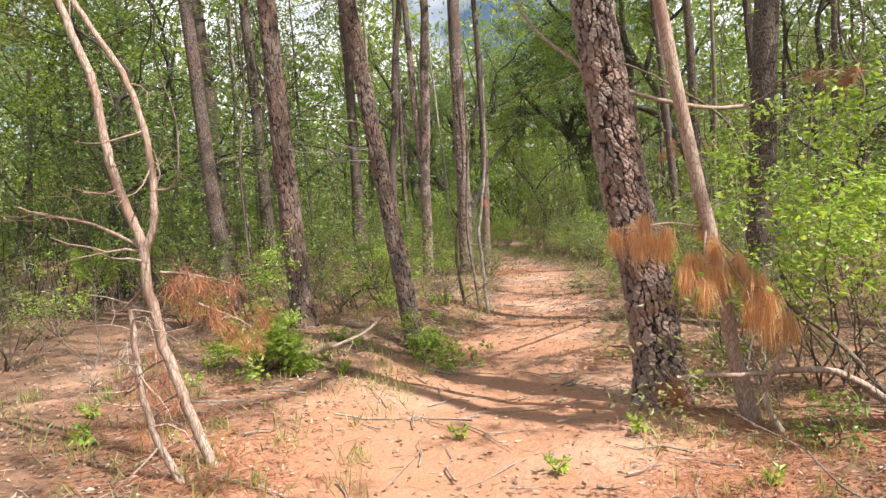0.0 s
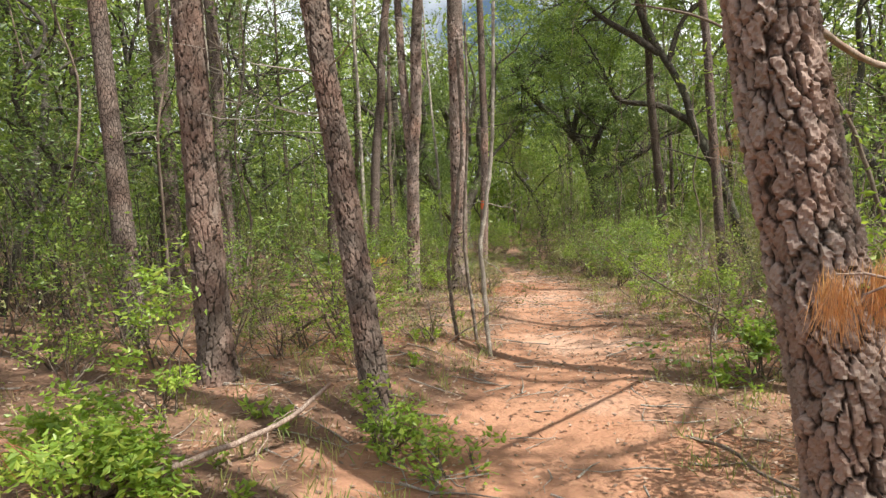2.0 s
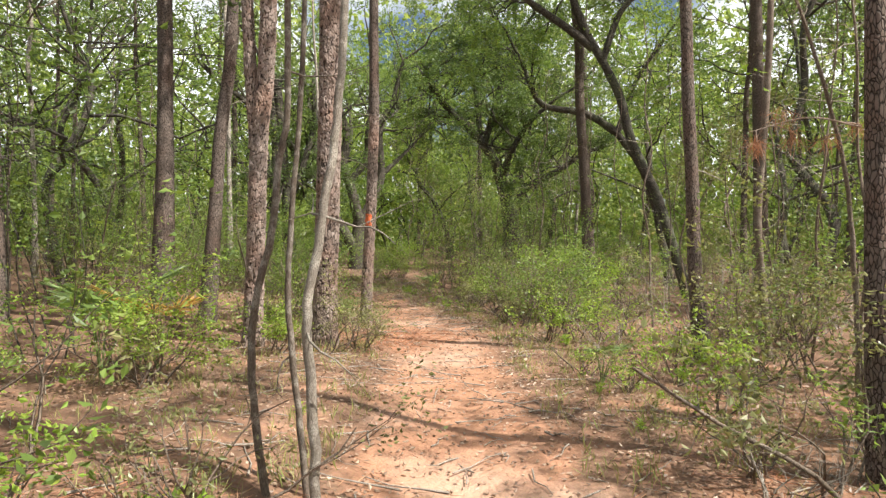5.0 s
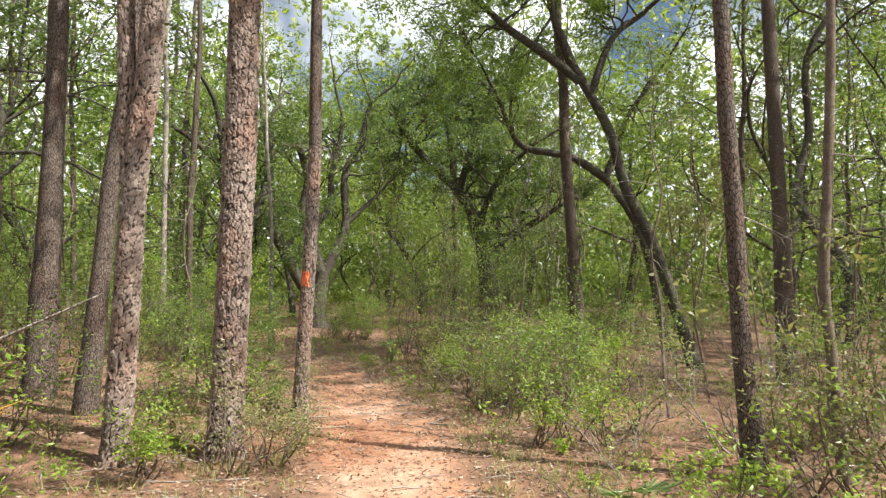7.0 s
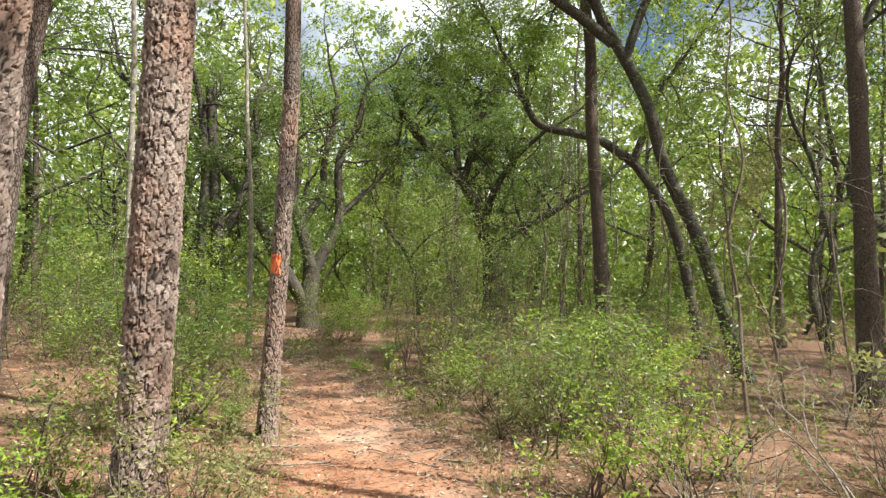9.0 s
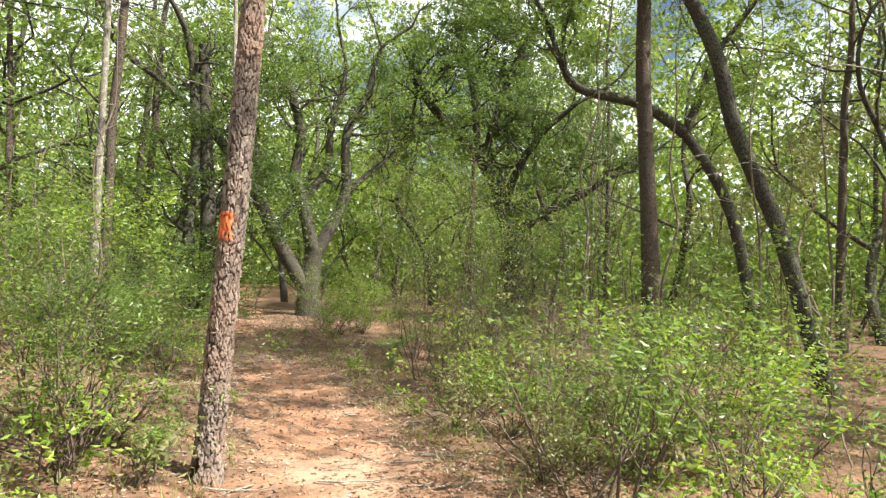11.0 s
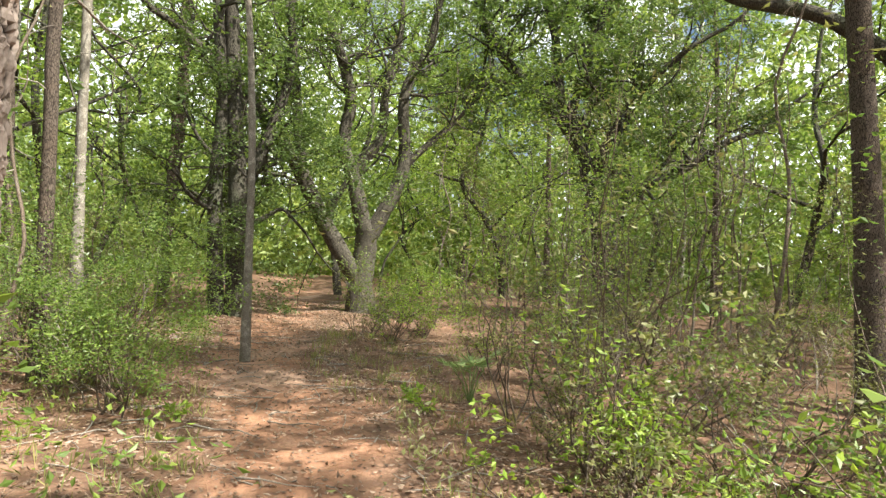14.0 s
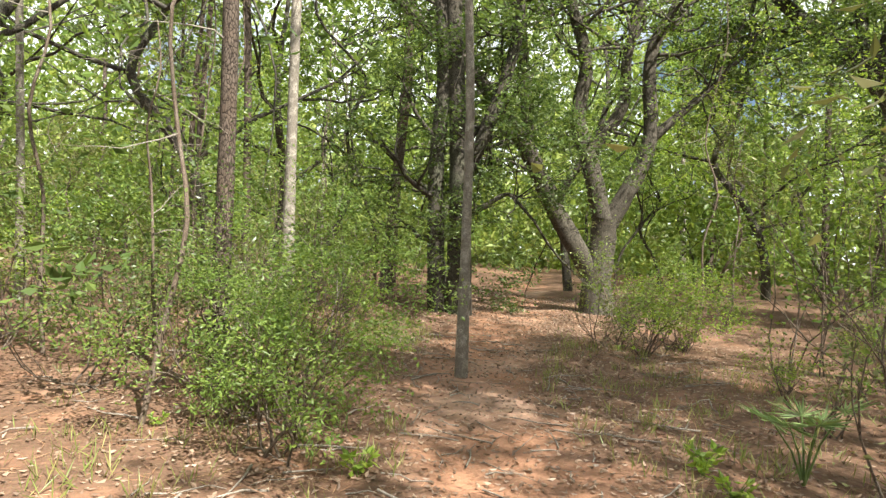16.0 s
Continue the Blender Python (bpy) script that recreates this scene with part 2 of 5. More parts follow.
def smooth_line(points, per=6):
    """A rounded line through the points (Catmull-Rom); each point may carry further columns."""
    p = np.asarray(points, float)
    p = np.vstack([2 * p[0] - p[1], p, 2 * p[-1] - p[-2]])
    out = []
    for i in range(1, len(p) - 2):
        for t in np.linspace(0, 1, per, endpoint=False):
            a, b, c, d = p[i - 1:i + 3]
            out.append(0.5 * (2 * b + (c - a) * t + (2 * a - 5 * b + 4 * c - d) * t * t + (3 * b - a - 3 * c + d) * t ** 3))
    out.append(p[-2])
    return np.array(out)


def tube(line, radii, sides=6, lumps=0.0, rng=None):
    """Vertices and quads of a round limb along a line, closed at its end."""
    line, radii = np.asarray(line, float), np.asarray(radii, float)
    tang = np.gradient(line, axis=0)
    tang /= np.linalg.norm(tang, axis=1)[:, None] + 1e-9
    ref = np.array([1.0, 0, 0]) if abs(tang[0][0]) < 0.8 else np.array([0, 1.0, 0])
    u = np.cross(tang, ref)
    u /= np.linalg.norm(u, axis=1)[:, None] + 1e-9
    w = np.cross(tang, u)
    ang = np.linspace(0, 2 * np.pi, sides, endpoint=False)
    r = radii[:, None] * np.ones(sides)
    if lumps:
        r = r * (1 + lumps * (rng.random((len(line), sides)) - 0.5))
    v = line[:, None] + (u[:, None] * np.cos(ang)[None, :, None] + w[:, None] * np.sin(ang)[None, :, None]) * r[..., None]
    n = len(line)
    i, j = np.meshgrid(np.arange(n - 1), np.arange(sides), indexing="ij")
    k = (j + 1) % sides
    f = np.stack([i * sides + j, i * sides + k, (i + 1) * sides + k, (i + 1) * sides + j], -1).reshape(-1, 4)
    return v.reshape(-1, 3), f


def joined(pieces):
    vs, fs, at = [], [], 0
    for v, f in pieces:
        vs.append(v)
        fs.append(f + at)
        at += len(v)
    return np.concatenate(vs), np.concatenate(fs)


def leaves(centres, along, length, width, rng, fold=0.25, flat=1.0):
    """Folded four-cornered leaves: a base, two sides and a tip each."""
    c = np.asarray(centres, float)
    n = len(c)
    a = along / (np.linalg.norm(along, axis=1)[:, None] + 1e-9)
    s = np.cross(a, rng.normal(0, 0.55, (n, 3)) + [0, 0, flat])
    s /= np.linalg.norm(s, axis=1)[:, None] + 1e-9
    up = np.cross(s, a)
    ln = (length * rng.uniform(0.65, 1.25, n))[:, None]
    wd = (width * rng.uniform(0.7, 1.2, n))[:, None]
    base, tip = c, c + a * ln
    m = c + a * ln * 0.45 - up * wd * fold
    v = np.stack([base, m + s * wd * 0.5, tip, m - s * wd * 0.5], 1).reshape(-1, 3)
    q = np.arange(n)[:, None] * 4
    return v, np.concatenate([q + [0, 1, 2], q + [0, 2, 3]])


# ---- the lie of the land ----
def ease(a, b, v):
    t = np.clip((np.asarray(v, float) - a) / (b - a), 0, 1)
    return t * t * (3 - 2 * t)


def trail_x(y):
    return np.interp(y, [-8, 0, 4.5, 9.5, 14, 17, 20, 23, 27, 32, 40, 60], [2.5, 2.0, 1.45, 1.3, 0.8, 0.2, -1.1, -2.9, -4.4, -5.6, -9, -16])


def rise(x, y):
    x, y = np.asarray(x, float), np.asarray(y, float)
    z = np.interp(y, [0, 6, 9, 12, 17, 23, 30, 60], [0, 0, 0.03, 0.08, 0.10, 0.16, 0.2, 0.3])
    z = z + np.interp(y, [-5, 4, 8, 11, 20], [0.1, 0.2, 0.26, 0.10, 0.05]) * ease(0.5, 1.9, trail_x(y) - x)
    z = z - 0.05 * np.exp(-((x - trail_x(y)) / 0.7) ** 2)
    z = z + 0.03 * np.sin(1.7 * x + 0.6 * y) * np.sin(1.1 * y - 0.5 * x) + 0.012 * np.sin(5.1 * x + 1) * np.sin(4.3 * y)
    return z


def floor_z(x, y):
    return float(rise(x, y))


def build_ground():
    rng = np.random.default_rng(5)
    xs = np.unique(np.concatenate([np.linspace(-400, -60, 8), np.linspace(-60, -12, 30), np.linspace(-12, 10, 130), np.linspace(10, 60, 30), np.linspace(60, 400, 8)]))
    ys = np.unique(np.concatenate([np.linspace(-400, -40, 8), np.linspace(-40, -2, 25), np.linspace(-2, 36, 220), np.linspace(36, 90, 30), np.linspace(90, 500, 8)]))
    gx, gy = np.meshgrid(xs, ys, indexing="ij")
    z = rise(gx, gy)
    near = ((gx > -12) & (gx < 10) & (gy > -2) & (gy < 36))
    z = z + near * rng.normal(0, 0.006, gx.shape)
    d = np.abs(gx - trail_x(gy))
    half = np.interp(gy, [-5, 5, 8, 12, 20, 30], [1.9, 1.6, 0.95, 0.8, 0.85, 0.8])
    bare = 1 - ease(half * 0.45, half * 1.35, d)
    side = np.interp(gy, [-5, 6, 9, 16, 30], [0.36, 0.36, 0.30, 0.28, 0.24])
    bare = np.maximum(bare * np.interp(gy, [0, 9, 15, 30], [1, 0.78, 0.58, 0.55]), side * (1 - ease(3.5, 9, d)))
    n, k = gx.shape
    i, j = np.meshgrid(np.arange(n - 1), np.arange(k - 1), indexing="ij")
    f = np.stack([i * k + j, (i + 1) * k + j, (i + 1) * k + j + 1, i * k + j + 1], -1).reshape(-1, 4)
    me = mesh_of("ground", np.stack([gx, gy, z], -1).reshape(-1, 3), f, M_GROUND, True, {"bare": bare.ravel()})
    tagged(new("ground", me), "orange sand forest floor strewn with leaf litter", "ground", kind="structure")


build_ground()


# ---- trunks with modelled bark plates ----
def plated(line, radii, sides, step, cell, depth, seed, theta=None, lift=0.0, trim=None):
    """A trunk whose bark is broken into raised plates. cell: width and height of a plate."""
    rng = np.random.default_rng(seed)
    fine = smooth_line(np.column_stack([line, radii]), 40)
    seg = np.r_[0, np.cumsum(np.linalg.norm(np.diff(fine[:, :3], axis=0), axis=1))]
    s = np.arange(0, seg[-1], step)
    ctr = np.column_stack([np.interp(s, seg, fine[:, c]) for c in range(4)])
    around = theta if theta is not None else np.linspace(0, 2 * np.pi, sides, endpoint=False)
    mean_r = float(np.mean(radii))
    nu = max(5, round(2 * np.pi * mean_r / cell[0]))
    table = rng.random((400, nu, 3))
    S, T = np.meshgrid(s, around, indexing="ij")
    ph = rng.uniform(0, 6.28, 8)
    wob = [np.sin(S * a_ + k_ * T + ph[n_]) for n_, (a_, k_) in enumerate(((7, 2), (19, 3), (31, 5), (53, 8), (11, -3), (27, -5), (61, -9), (90, 13)))]
    gu = T / (2 * np.pi) * nu + 0.22 * wob[0] + 0.16 * wob[1] + 0.10 * wob[2] + 0.07 * wob[3]
    gv = S / cell[1] + 0.22 * wob[4] + 0.16 * wob[5] + 0.10 * wob[6] + 0.07 * wob[7]
    iu, iv = np.floor(gu).astype(int), np.floor(gv).astype(int)
    f1 = np.full(S.shape, 9.0)
    f2 = np.full(S.shape, 9.0)
    best = np.zeros(S.shape)
    for dv in (-1, 0, 1):
        for du in (-1, 0, 1):
            r = table[(iv + dv) % 400, (iu + du) % nu]
            ax, ay = np.abs(iu + du + r[..., 0] - gu), np.abs(iv + dv + r[..., 1] - gv)
            dist = 0.75 * np.maximum(ax, ay) + 0.3 * np.minimum(ax, ay) + 0.15 * r[..., 2]
            new_best = dist < f1
            f2 = np.where(new_best, f1, np.minimum(f2, dist))
            best = np.where(new_best, r[..., 2], best)
            f1 = np.minimum(f1, dist)
    gap = np.clip((f2 - f1) / 0.34, 0, 1)
    high = ease(0.03, 0.14, f2 - f1)
    tilt = (gv - np.floor(gv)) * 0.3
    flare = 1 + 0.35 * np.exp(-S / 0.16) * (1 + 0.35 * np.cos(3 * T + seed))
    R = ctr[:, 3][:, None] * flare + depth * (high * (0.5 + 0.6 * best + 0.25 * wob[3] * wob[7]) - 0.75 - tilt * high) + rng.normal(0, depth * 0.10, S.shape) + lift
    pos = np.stack([ctr[:, 0][:, None] + R * np.cos(T), ctr[:, 1][:, None] + R * np.sin(T), ctr[:, 2][:, None] + 0 * T], -1)
    n, k = S.shape
    i, j = np.meshgrid(np.arange(n - 1), np.arange(k if theta is None else k - 1), indexing="ij")
    nx = (j + 1) % k
    f = np.stack([i * k + j, i * k + nx, (i + 1) * k + nx, (i + 1) * k + j], -1).reshape(-1, 4)
    if trim is not None:
        keep = trim(S, T, gap)
        f = f[keep.ravel()[f].all(1)]
    return pos.reshape(-1, 3), f, gap.ravel(), best.ravel()


def grow(start, way, length, radius, depth, rng, out, tips, lift=0.25, spread=0.75, bend=0.22, kids=(3, 5)):
    """A limb that wanders, tapers and branches; leaves a list of lines with radii, and of twig ends."""
    n = (2, 5, 6, 6)[depth]
    p = np.array(start, float)
    d = np.array(way, float) / np.linalg.norm(way)
    line, rad = [p.copy()], [radius]
    for i in range(n):
        d = d + rng.normal(0, bend, 3) + [0, 0, lift * 0.25]
        d /= np.linalg.norm(d)
        p = p + d * length / n
        line.append(p.copy())
        rad.append(radius * (1 - 0.72 * (i + 1) / n))
    out.append((np.array(line), np.array(rad), depth))
    if depth == 0:
        tips.extend(line[1:])
        return
    for _ in range(rng.integers(*kids)):
        k = rng.integers(1, n + 1) if n < 3 else rng.integers(2, n + 1)
        side = rng.normal(0, 1, 3)
        w = (line[k] - line[k - 1])
        w = w / np.linalg.norm(w) + side / np.linalg.norm(side) * spread
        grow(line[k], w, length * rng.uniform(0.45, 0.7), rad[k] * 0.7, depth - 1, rng, out, tips, lift, spread, bend, kids)


def foliage(tips, per, spread, length, width, rng, droop=-0.2):
    t = np.asarray(tips)
    many = np.round(per * rng.choice([0.25, 0.6, 1.1, 2.05], len(t))).astype(int)
    c = np.repeat(t, many, 0)
    c = c + rng.normal(0, spread, c.shape) * [1, 1, 0.6]
    a = rng.normal(0, 1, c.shape) * [1, 1, 0.5] + [0, 0, droop]
    return leaves(c, a, length, width, rng)


def needle_crown_mesh(seed, low, high, reach, tufts):
    rng = np.random.default_rng(seed)
    out, tips = [], []
    for k in range(16):
        z = low + (high - low) * k / 15
        a = rng.uniform(0, 6.28)
        r = reach * (1.1 - 0.75 * k / 15)
        grow((0, 0, z), (math.cos(a), math.sin(a), 0.35), r, 0.03, 1, rng, out, tips, 0.3, 0.7)
    t = np.asarray(tips)
    n = tufts
    c = np.repeat(t, n, 0) + rng.normal(0, 0.16, (len(t) * n, 3))
    v, f = leaves(c, rng.normal(0, 1, c.shape) + [0, 0, 0.3], 0.36, 0.085, rng, 0.1)
    bv, bf = joined([tube(l_, r_, 3) for l_, r_, _ in out])
    return mesh_of("crown", v, f, M_NEEDLE, False), mesh_of("branchwork", bv, bf, M_TWIG)


CROWN_HIGH = [needle_crown_mesh(20 + k, 8.0 + k, 14.5 + k, 2.6, 7) for k in range(2)]


def dead_stubs(line, rng, count, reach, r0):
    """Bare broken twigs on a pine's lower trunk."""
    out, tips = [], []
    l_ = np.asarray(line, float)
    for _ in range(count):
        k = rng.uniform(0.15, 1) * (len(l_) - 1)
        i = min(int(k), len(l_) - 2)
        p = l_[i] + (l_[i + 1] - l_[i]) * (k - i)
        a = rng.uniform(0, 6.28)
        grow(p, (math.cos(a), math.sin(a), rng.uniform(-0.3, 0.3)), reach * rng.uniform(0.4, 1), r0, 1, rng, out, tips, -0.2, 0.6, 0.25, (1, 3))
    return joined([tube(a, b, 3) for a, b, _ in out])


def hero_pine(points, r0, r1, seed, label, sides=72, step=0.016, cell=(0.055, 0.075), depth=0.016, mat=None, crown=True, stubs=10, fork=None, top=14.0):
    """A pine near the trail: plated trunk, dead twigs, high crown. points: the trunk's line in the world, from the ground up."""
    rng = np.random.default_rng(seed)
    x, y = points[0][:2]
    z = floor_z(x, y) - 0.04
    thing = empty("pine_tree", x, y, z, label, "tree", "pines by the trail")
    loc = [(p[0] - x, p[1] - y, max(p[2] - z, 0) if i else 0) for i, p in enumerate(points)]
    seen_top = loc[-1][2]
    slope = (np.array(loc[-1]) - np.array(loc[0])) / max(seen_top, 0.1)
    rad = np.interp([p[2] for p in loc], [0, seen_top], [r0, r1])
    v, f, pl, ce = plated(loc, rad, sides, step, cell, depth, seed)
    part("trunk", mesh_of("trunk", v, f, mat or M_PLATE, False, {"plate": pl, "cell": ce}), thing)
    up = [np.array(loc[-1]) - [0, 0, 0.05]]
    while up[-1][2] < top:
        up.append(up[-1] + np.array([slope[0] * 1.2 + rng.normal(0, 0.03), slope[1] * 1.2 + rng.normal(0, 0.03), 1.2]))
        slope = slope * 0.9
    uv, uf = tube(up, np.linspace(r1 * 1.02, 0.03, len(up)), 12)
    part("upper_trunk", mesh_of("upper_trunk", uv, uf, M_PINE), thing)
    if fork:
        fl = [(p[0] - x, p[1] - y, p[2] - z) for p in fork]
        v, f, pl, ce = plated(fl, np.linspace(r1 * 0.85, r1 * 0.7, len(fl)), 56, step, cell, depth, seed + 1)
        part("second_trunk", mesh_of("second_trunk", v, f, mat or M_PLATE, False, {"plate": pl, "cell": ce}), thing)
        w = np.array(fl[-1]) - np.array(fl[-2])
        w = w / w[2]
        l2 = [np.array(fl[-1]) + w * k - [0, 0, 0.04] for k in np.linspace(0, 7, 6)]
        uv, uf = tube(l2, np.linspace(r1 * 0.7, 0.02, 6), 10)
        part("upper_trunk", mesh_of("upper_trunk", uv, uf, M_PINE), thing)
    if stubs:
        sv, sf = dead_stubs(loc[1:] + [tuple(u) for u in up[:3]], rng, stubs, 0.9, 0.008)
        tagged(part("twigwork", mesh_of("twigwork", sv, sf, M_GREYTWIG), thing, "bare grey broken twigs"), kind="stuff")
    if crown:
        c, b = CROWN_HIGH[seed % 2]
        for nm, me in (("crown", c), ("branchwork", b)):
            o = tagged(part(nm, me, thing), kind="stuff")
            o.matrix_basis = pose(up[-3][0], up[-3][1], 0, 0, 0, seed * 47 % 360)
    return thing


hero_pine([(2.54, 5.30, 0.0), (2.47, 5.35, 0.7), (2.34, 5.45, 1.56), (2.21, 5.50, 2.6), (2.12, 5.55, 3.6)], 0.185, 0.150, 3,
          "tall pine with thick cracked grey-brown bark plates", 128, 0.0105, (0.055, 0.15), 0.026, None, True, 4)
hero_pine([(0.26, 6.80, 0.25), (0.10, 6.92, 0.9), (-0.03, 7.05, 1.58), (-0.19, 7.1, 2.6), (-0.35, 7.1, 3.9)], 0.100, 0.085, 4,
          "slender leaning pine with flaky reddish bark", 76, 0.012, (0.038, 0.09), 0.014, M_PLATE_DARK_SHADED)
hero_pine([(-1.20, 7.25, 0.3), (-1.27, 7.3, 1.2), (-1.36, 7.35, 2.6), (-1.45, 7.4, 4.3)], 0.135, 0.105, 5,
          "dark straight pine with furrowed bark", 84, 0.014, (0.045, 0.14), 0.016, M_PLATE_DARK_SHADED)
hero_pine([(-1.50, 14.0, 0.13), (-1.45, 14.0, 1.68), (-1.42, 14.0, 2.62), (-1.34, 14.0, 3.44), (-1.30, 14.0, 4.6)], 0.115, 0.095, 6,
          "forked pale pine with scaly bark", 64, 0.014, (0.038, 0.075), 0.014, None, True, 8,
          [(-1.44, 14.0, 2.5), (-1.52, 14.02, 3.2), (-1.57, 14.02, 4.1), (-1.6, 14.02, 5.0)])
hero_pine([(-0.74, 14.4, 0.2), (-0.70, 14.4, 1.94), (-0.68, 14.41, 3.21), (-0.68, 14.41, 5.0)], 0.150, 0.138, 7,
          "stout pine with scaly pinkish-grey bark plates", 100, 0.012, (0.042, 0.085), 0.017, None, True, 8)
PAINT_LINE = [(-0.67, 16.65, 0.1), (-0.63, 16.65, 1.11), (-0.60, 16.65, 1.73), (-0.58, 16.65, 2.3), (-0.55, 16.65, 3.4)]
blazed = hero_pine(PAINT_LINE, 0.092, 0.078, 8, "pine with plated bark and an orange painted blaze", 80, 0.011, (0.034, 0.075), 0.014, None, True, 4)


def blaze():
    """The painted patch follows the plates of the trunk."""
    x, y = PAINT_LINE[0][:2]
    z = floor_z(x, y) - 0.04
    loc = [(p[0] - x, p[1] - y, max(p[2] - z, 0) if i else 0) for i, p in enumerate(PAINT_LINE)]
    rad = np.interp([p[2] for p in loc], [0, loc[-1][2]], [0.092, 0.078])
    around = np.linspace(0, 2 * np.pi, 80, endpoint=False)[42:70]

    def trim(S, T, gap):
        rag = 0.02 * np.sin(T * 17) + 0.025 * np.sin(T * 41 + S * 60) + 0.02 * np.sin(S * 90)
        return (S > 1.58 + rag) & (S < 1.79 + rag) & (np.abs(T - 4.35 + 0.1 * np.sin(S * 50)) < 0.75)
    v, f, _, _ = plated(loc, rad, 80, 0.011, (0.034, 0.075), 0.014, 8, around, 0.004, trim)
    part("blaze", mesh_of("blaze", v, f, M_BLAZE), blazed, "bright orange painted trail blaze")


blaze()


# ---- plainer pines and slim trunks ----
def pine(points, r0, r1, seed, label, mat, top=13.0, sides=14, crown=True, stubs=8, category="tree", name="pine_tree"):
    rng = np.random.default_rng(seed)
    x, y = points[0][:2]
    z = floor_z(x, y) - 0.05
    thing = empty(name, x, y, z, label, category, "trees of the wood")
    loc = [np.array((p[0] - x, p[1] - y, max(p[2] - z, 0) if i else 0.0)) for i, p in enumerate(points)]
    n0 = len(loc)
    s = (loc[-1] - loc[0]) / max(loc[-1][2], 0.1)
    t1 = loc[-1][2]
    while loc[-1][2] < top:
        loc.append(loc[-1] + np.array([s[0] + rng.normal(0, 0.04), s[1] + rng.normal(0, 0.04), 1.0]))
        s = s * 0.9
    zz = [p[2] for p in loc]
    rr = np.interp(zz, [0, 0.12, t1, max(top, t1 + 1)], [r0 * 1.35, r0, r1, 0.02])
    l_ = smooth_line(np.column_stack([loc, rr]), 4)
    v, f = tube(l_[:, :3], l_[:, 3], sides, 0.06, rng)
    part("trunk", mesh_of("trunk", v, f, mat), thing)
    if stubs:
        sv, sf = dead_stubs(loc[1:min(len(loc), n0 + 4)], rng, stubs, 1.0, 0.008)
        tagged(part("twigwork", mesh_of("twigwork", sv, sf, M_GREYTWIG), thing, "bare grey dead twigs"), kind="stuff")
    if crown:
        for nm, me in zip(("crown", "branchwork"), CROWN_HIGH[seed % 2]):
            o = tagged(part(nm, me, thing), kind="stuff")
            o.matrix_basis = pose(loc[-3][0], loc[-3][1], top - 15.5, 0, 0, seed * 61 % 360)
    return thing


DARKPINE = "slim dark-barked pine standing in undergrowth"
GREYPINE = "tall grey-barked pine among shrubs"
pine([(3.76, 14.2, 0), (3.65, 14.2, 1.09), (3.59, 14.19, 2.21), (3.53, 14.19, 3.16), (3.49, 14.19, 4.13)], 0.085, 0.065, 31, "slim reddish-grey pine beside the brush", M_PINE, 15.5)
pine([(3.66, 10.5, 0), (3.58, 10.49, 1.43), (3.54, 10.49, 2.83)], 0.075, 0.06, 32, "slim mottled pine beside the trail", M_PINE, 15.5)
pine([(4.54, 14.35, 0), (4.45, 14.35, 1.04), (4.39, 14.35, 1.75), (4.44, 14.35, 2.71), (4.48, 14.35, 3.7)], 0.05, 0.04, 33, "thin crooked dark sapling trunk", M_TWIG, 8, 8, False, 5)
pine([(6.45, 19.4, 0), (6.36, 19.41, 2.88), (6.29, 19.4, 4.54), (6.21, 19.4, 6.42)], 0.13, 0.1, 34, DARKPINE, M_PINE_DARK, 15.5)
pine([(-2.95, 15.98, 0.1), (-2.82, 15.98, 1.85), (-2.75, 15.99, 2.97), (-2.61, 15.99, 3.97)], 0.11, 0.09, 35, GREYPINE, M_PINE, 15.5)
pine([(-4.15, 16.95, 0.1), (-4.1, 16.95, 2.76), (-4.11, 16.95, 5.41)], 0.16, 0.12, 36, GREYPINE, M_PINE, 15)
pine([(3.68, 22.53, 0.1), (3.52, 22.52, 2.53), (3.38, 22.51, 4.31), (3.34, 22.5, 5.03)], 0.135, 0.11, 37, "straight dark pine trunk above the shrubs", M_PINE_DARK, 15)
pine([(-3.94, 20.86, 0.2), (-3.94, 20.86, 1.52), (-3.95, 20.85, 2.68), (-3.97, 20.85, 3.3)], 0.068, 0.058, 38, "slim dark pine behind a leafy shrub", M_PINE_DARK, 15.5)
pine([(-5.72, 23.6, 0.2), (-5.76, 23.59, 2.22), (-5.79, 23.58, 4.3)], 0.075, 0.06, 39, "slim pine with pale lichen patches", M_LICHEN, 15.5)
pine([(-2.99, 22.99, 0.2), (-3.01, 22.98, 1.58), (-3.03, 22.97, 2.65), (-3.09, 22.94, 3.72)], 0.05, 0.04, 40, "thin white-mottled trunk at the trail's edge", M_LICHEN, 9, 10, False, 3)
pine([(-6.05, 15.62, 0.3), (-6.12, 15.61, 3.53), (-6.25, 15.58, 7.2)], 0.15, 0.12, 41, GREYPINE, M_PINE, 15.5)
pine([(-3.05, 8.71, 0.3), (-3.18, 8.69, 2.31), (-3.29, 8.66, 4.22)], 0.105, 0.09, 42, "pale grey pine with scaly bark", M_PINE, 15.5)
pine([(-6.55, 14.38, 0.3), (-6.63, 14.37, 4.27), (-6.8, 14.33, 6.91)], 0.17, 0.14, 43, "dark shaded pine deep in the wood", M_PINE_DARK, 15)
pine([(3.78, 8.07, 0), (3.9, 8.09, 2.12), (4.0, 8.11, 3.49)], 0.14, 0.125, 44, "pine with reddish sunlit bark", M_PINE, 15.5)
pine([(3.04, 4.88, 0), (2.94, 4.86, 0.4), (2.86, 4.84, 1.02), (2.78, 4.82, 1.42), (2.67, 4.79, 2.07), (2.58, 4.77, 2.67)], 0.05, 0.038, 45, "slim pale leaning pine beside a larger trunk", M_PALE, 6, 10, False, 3)

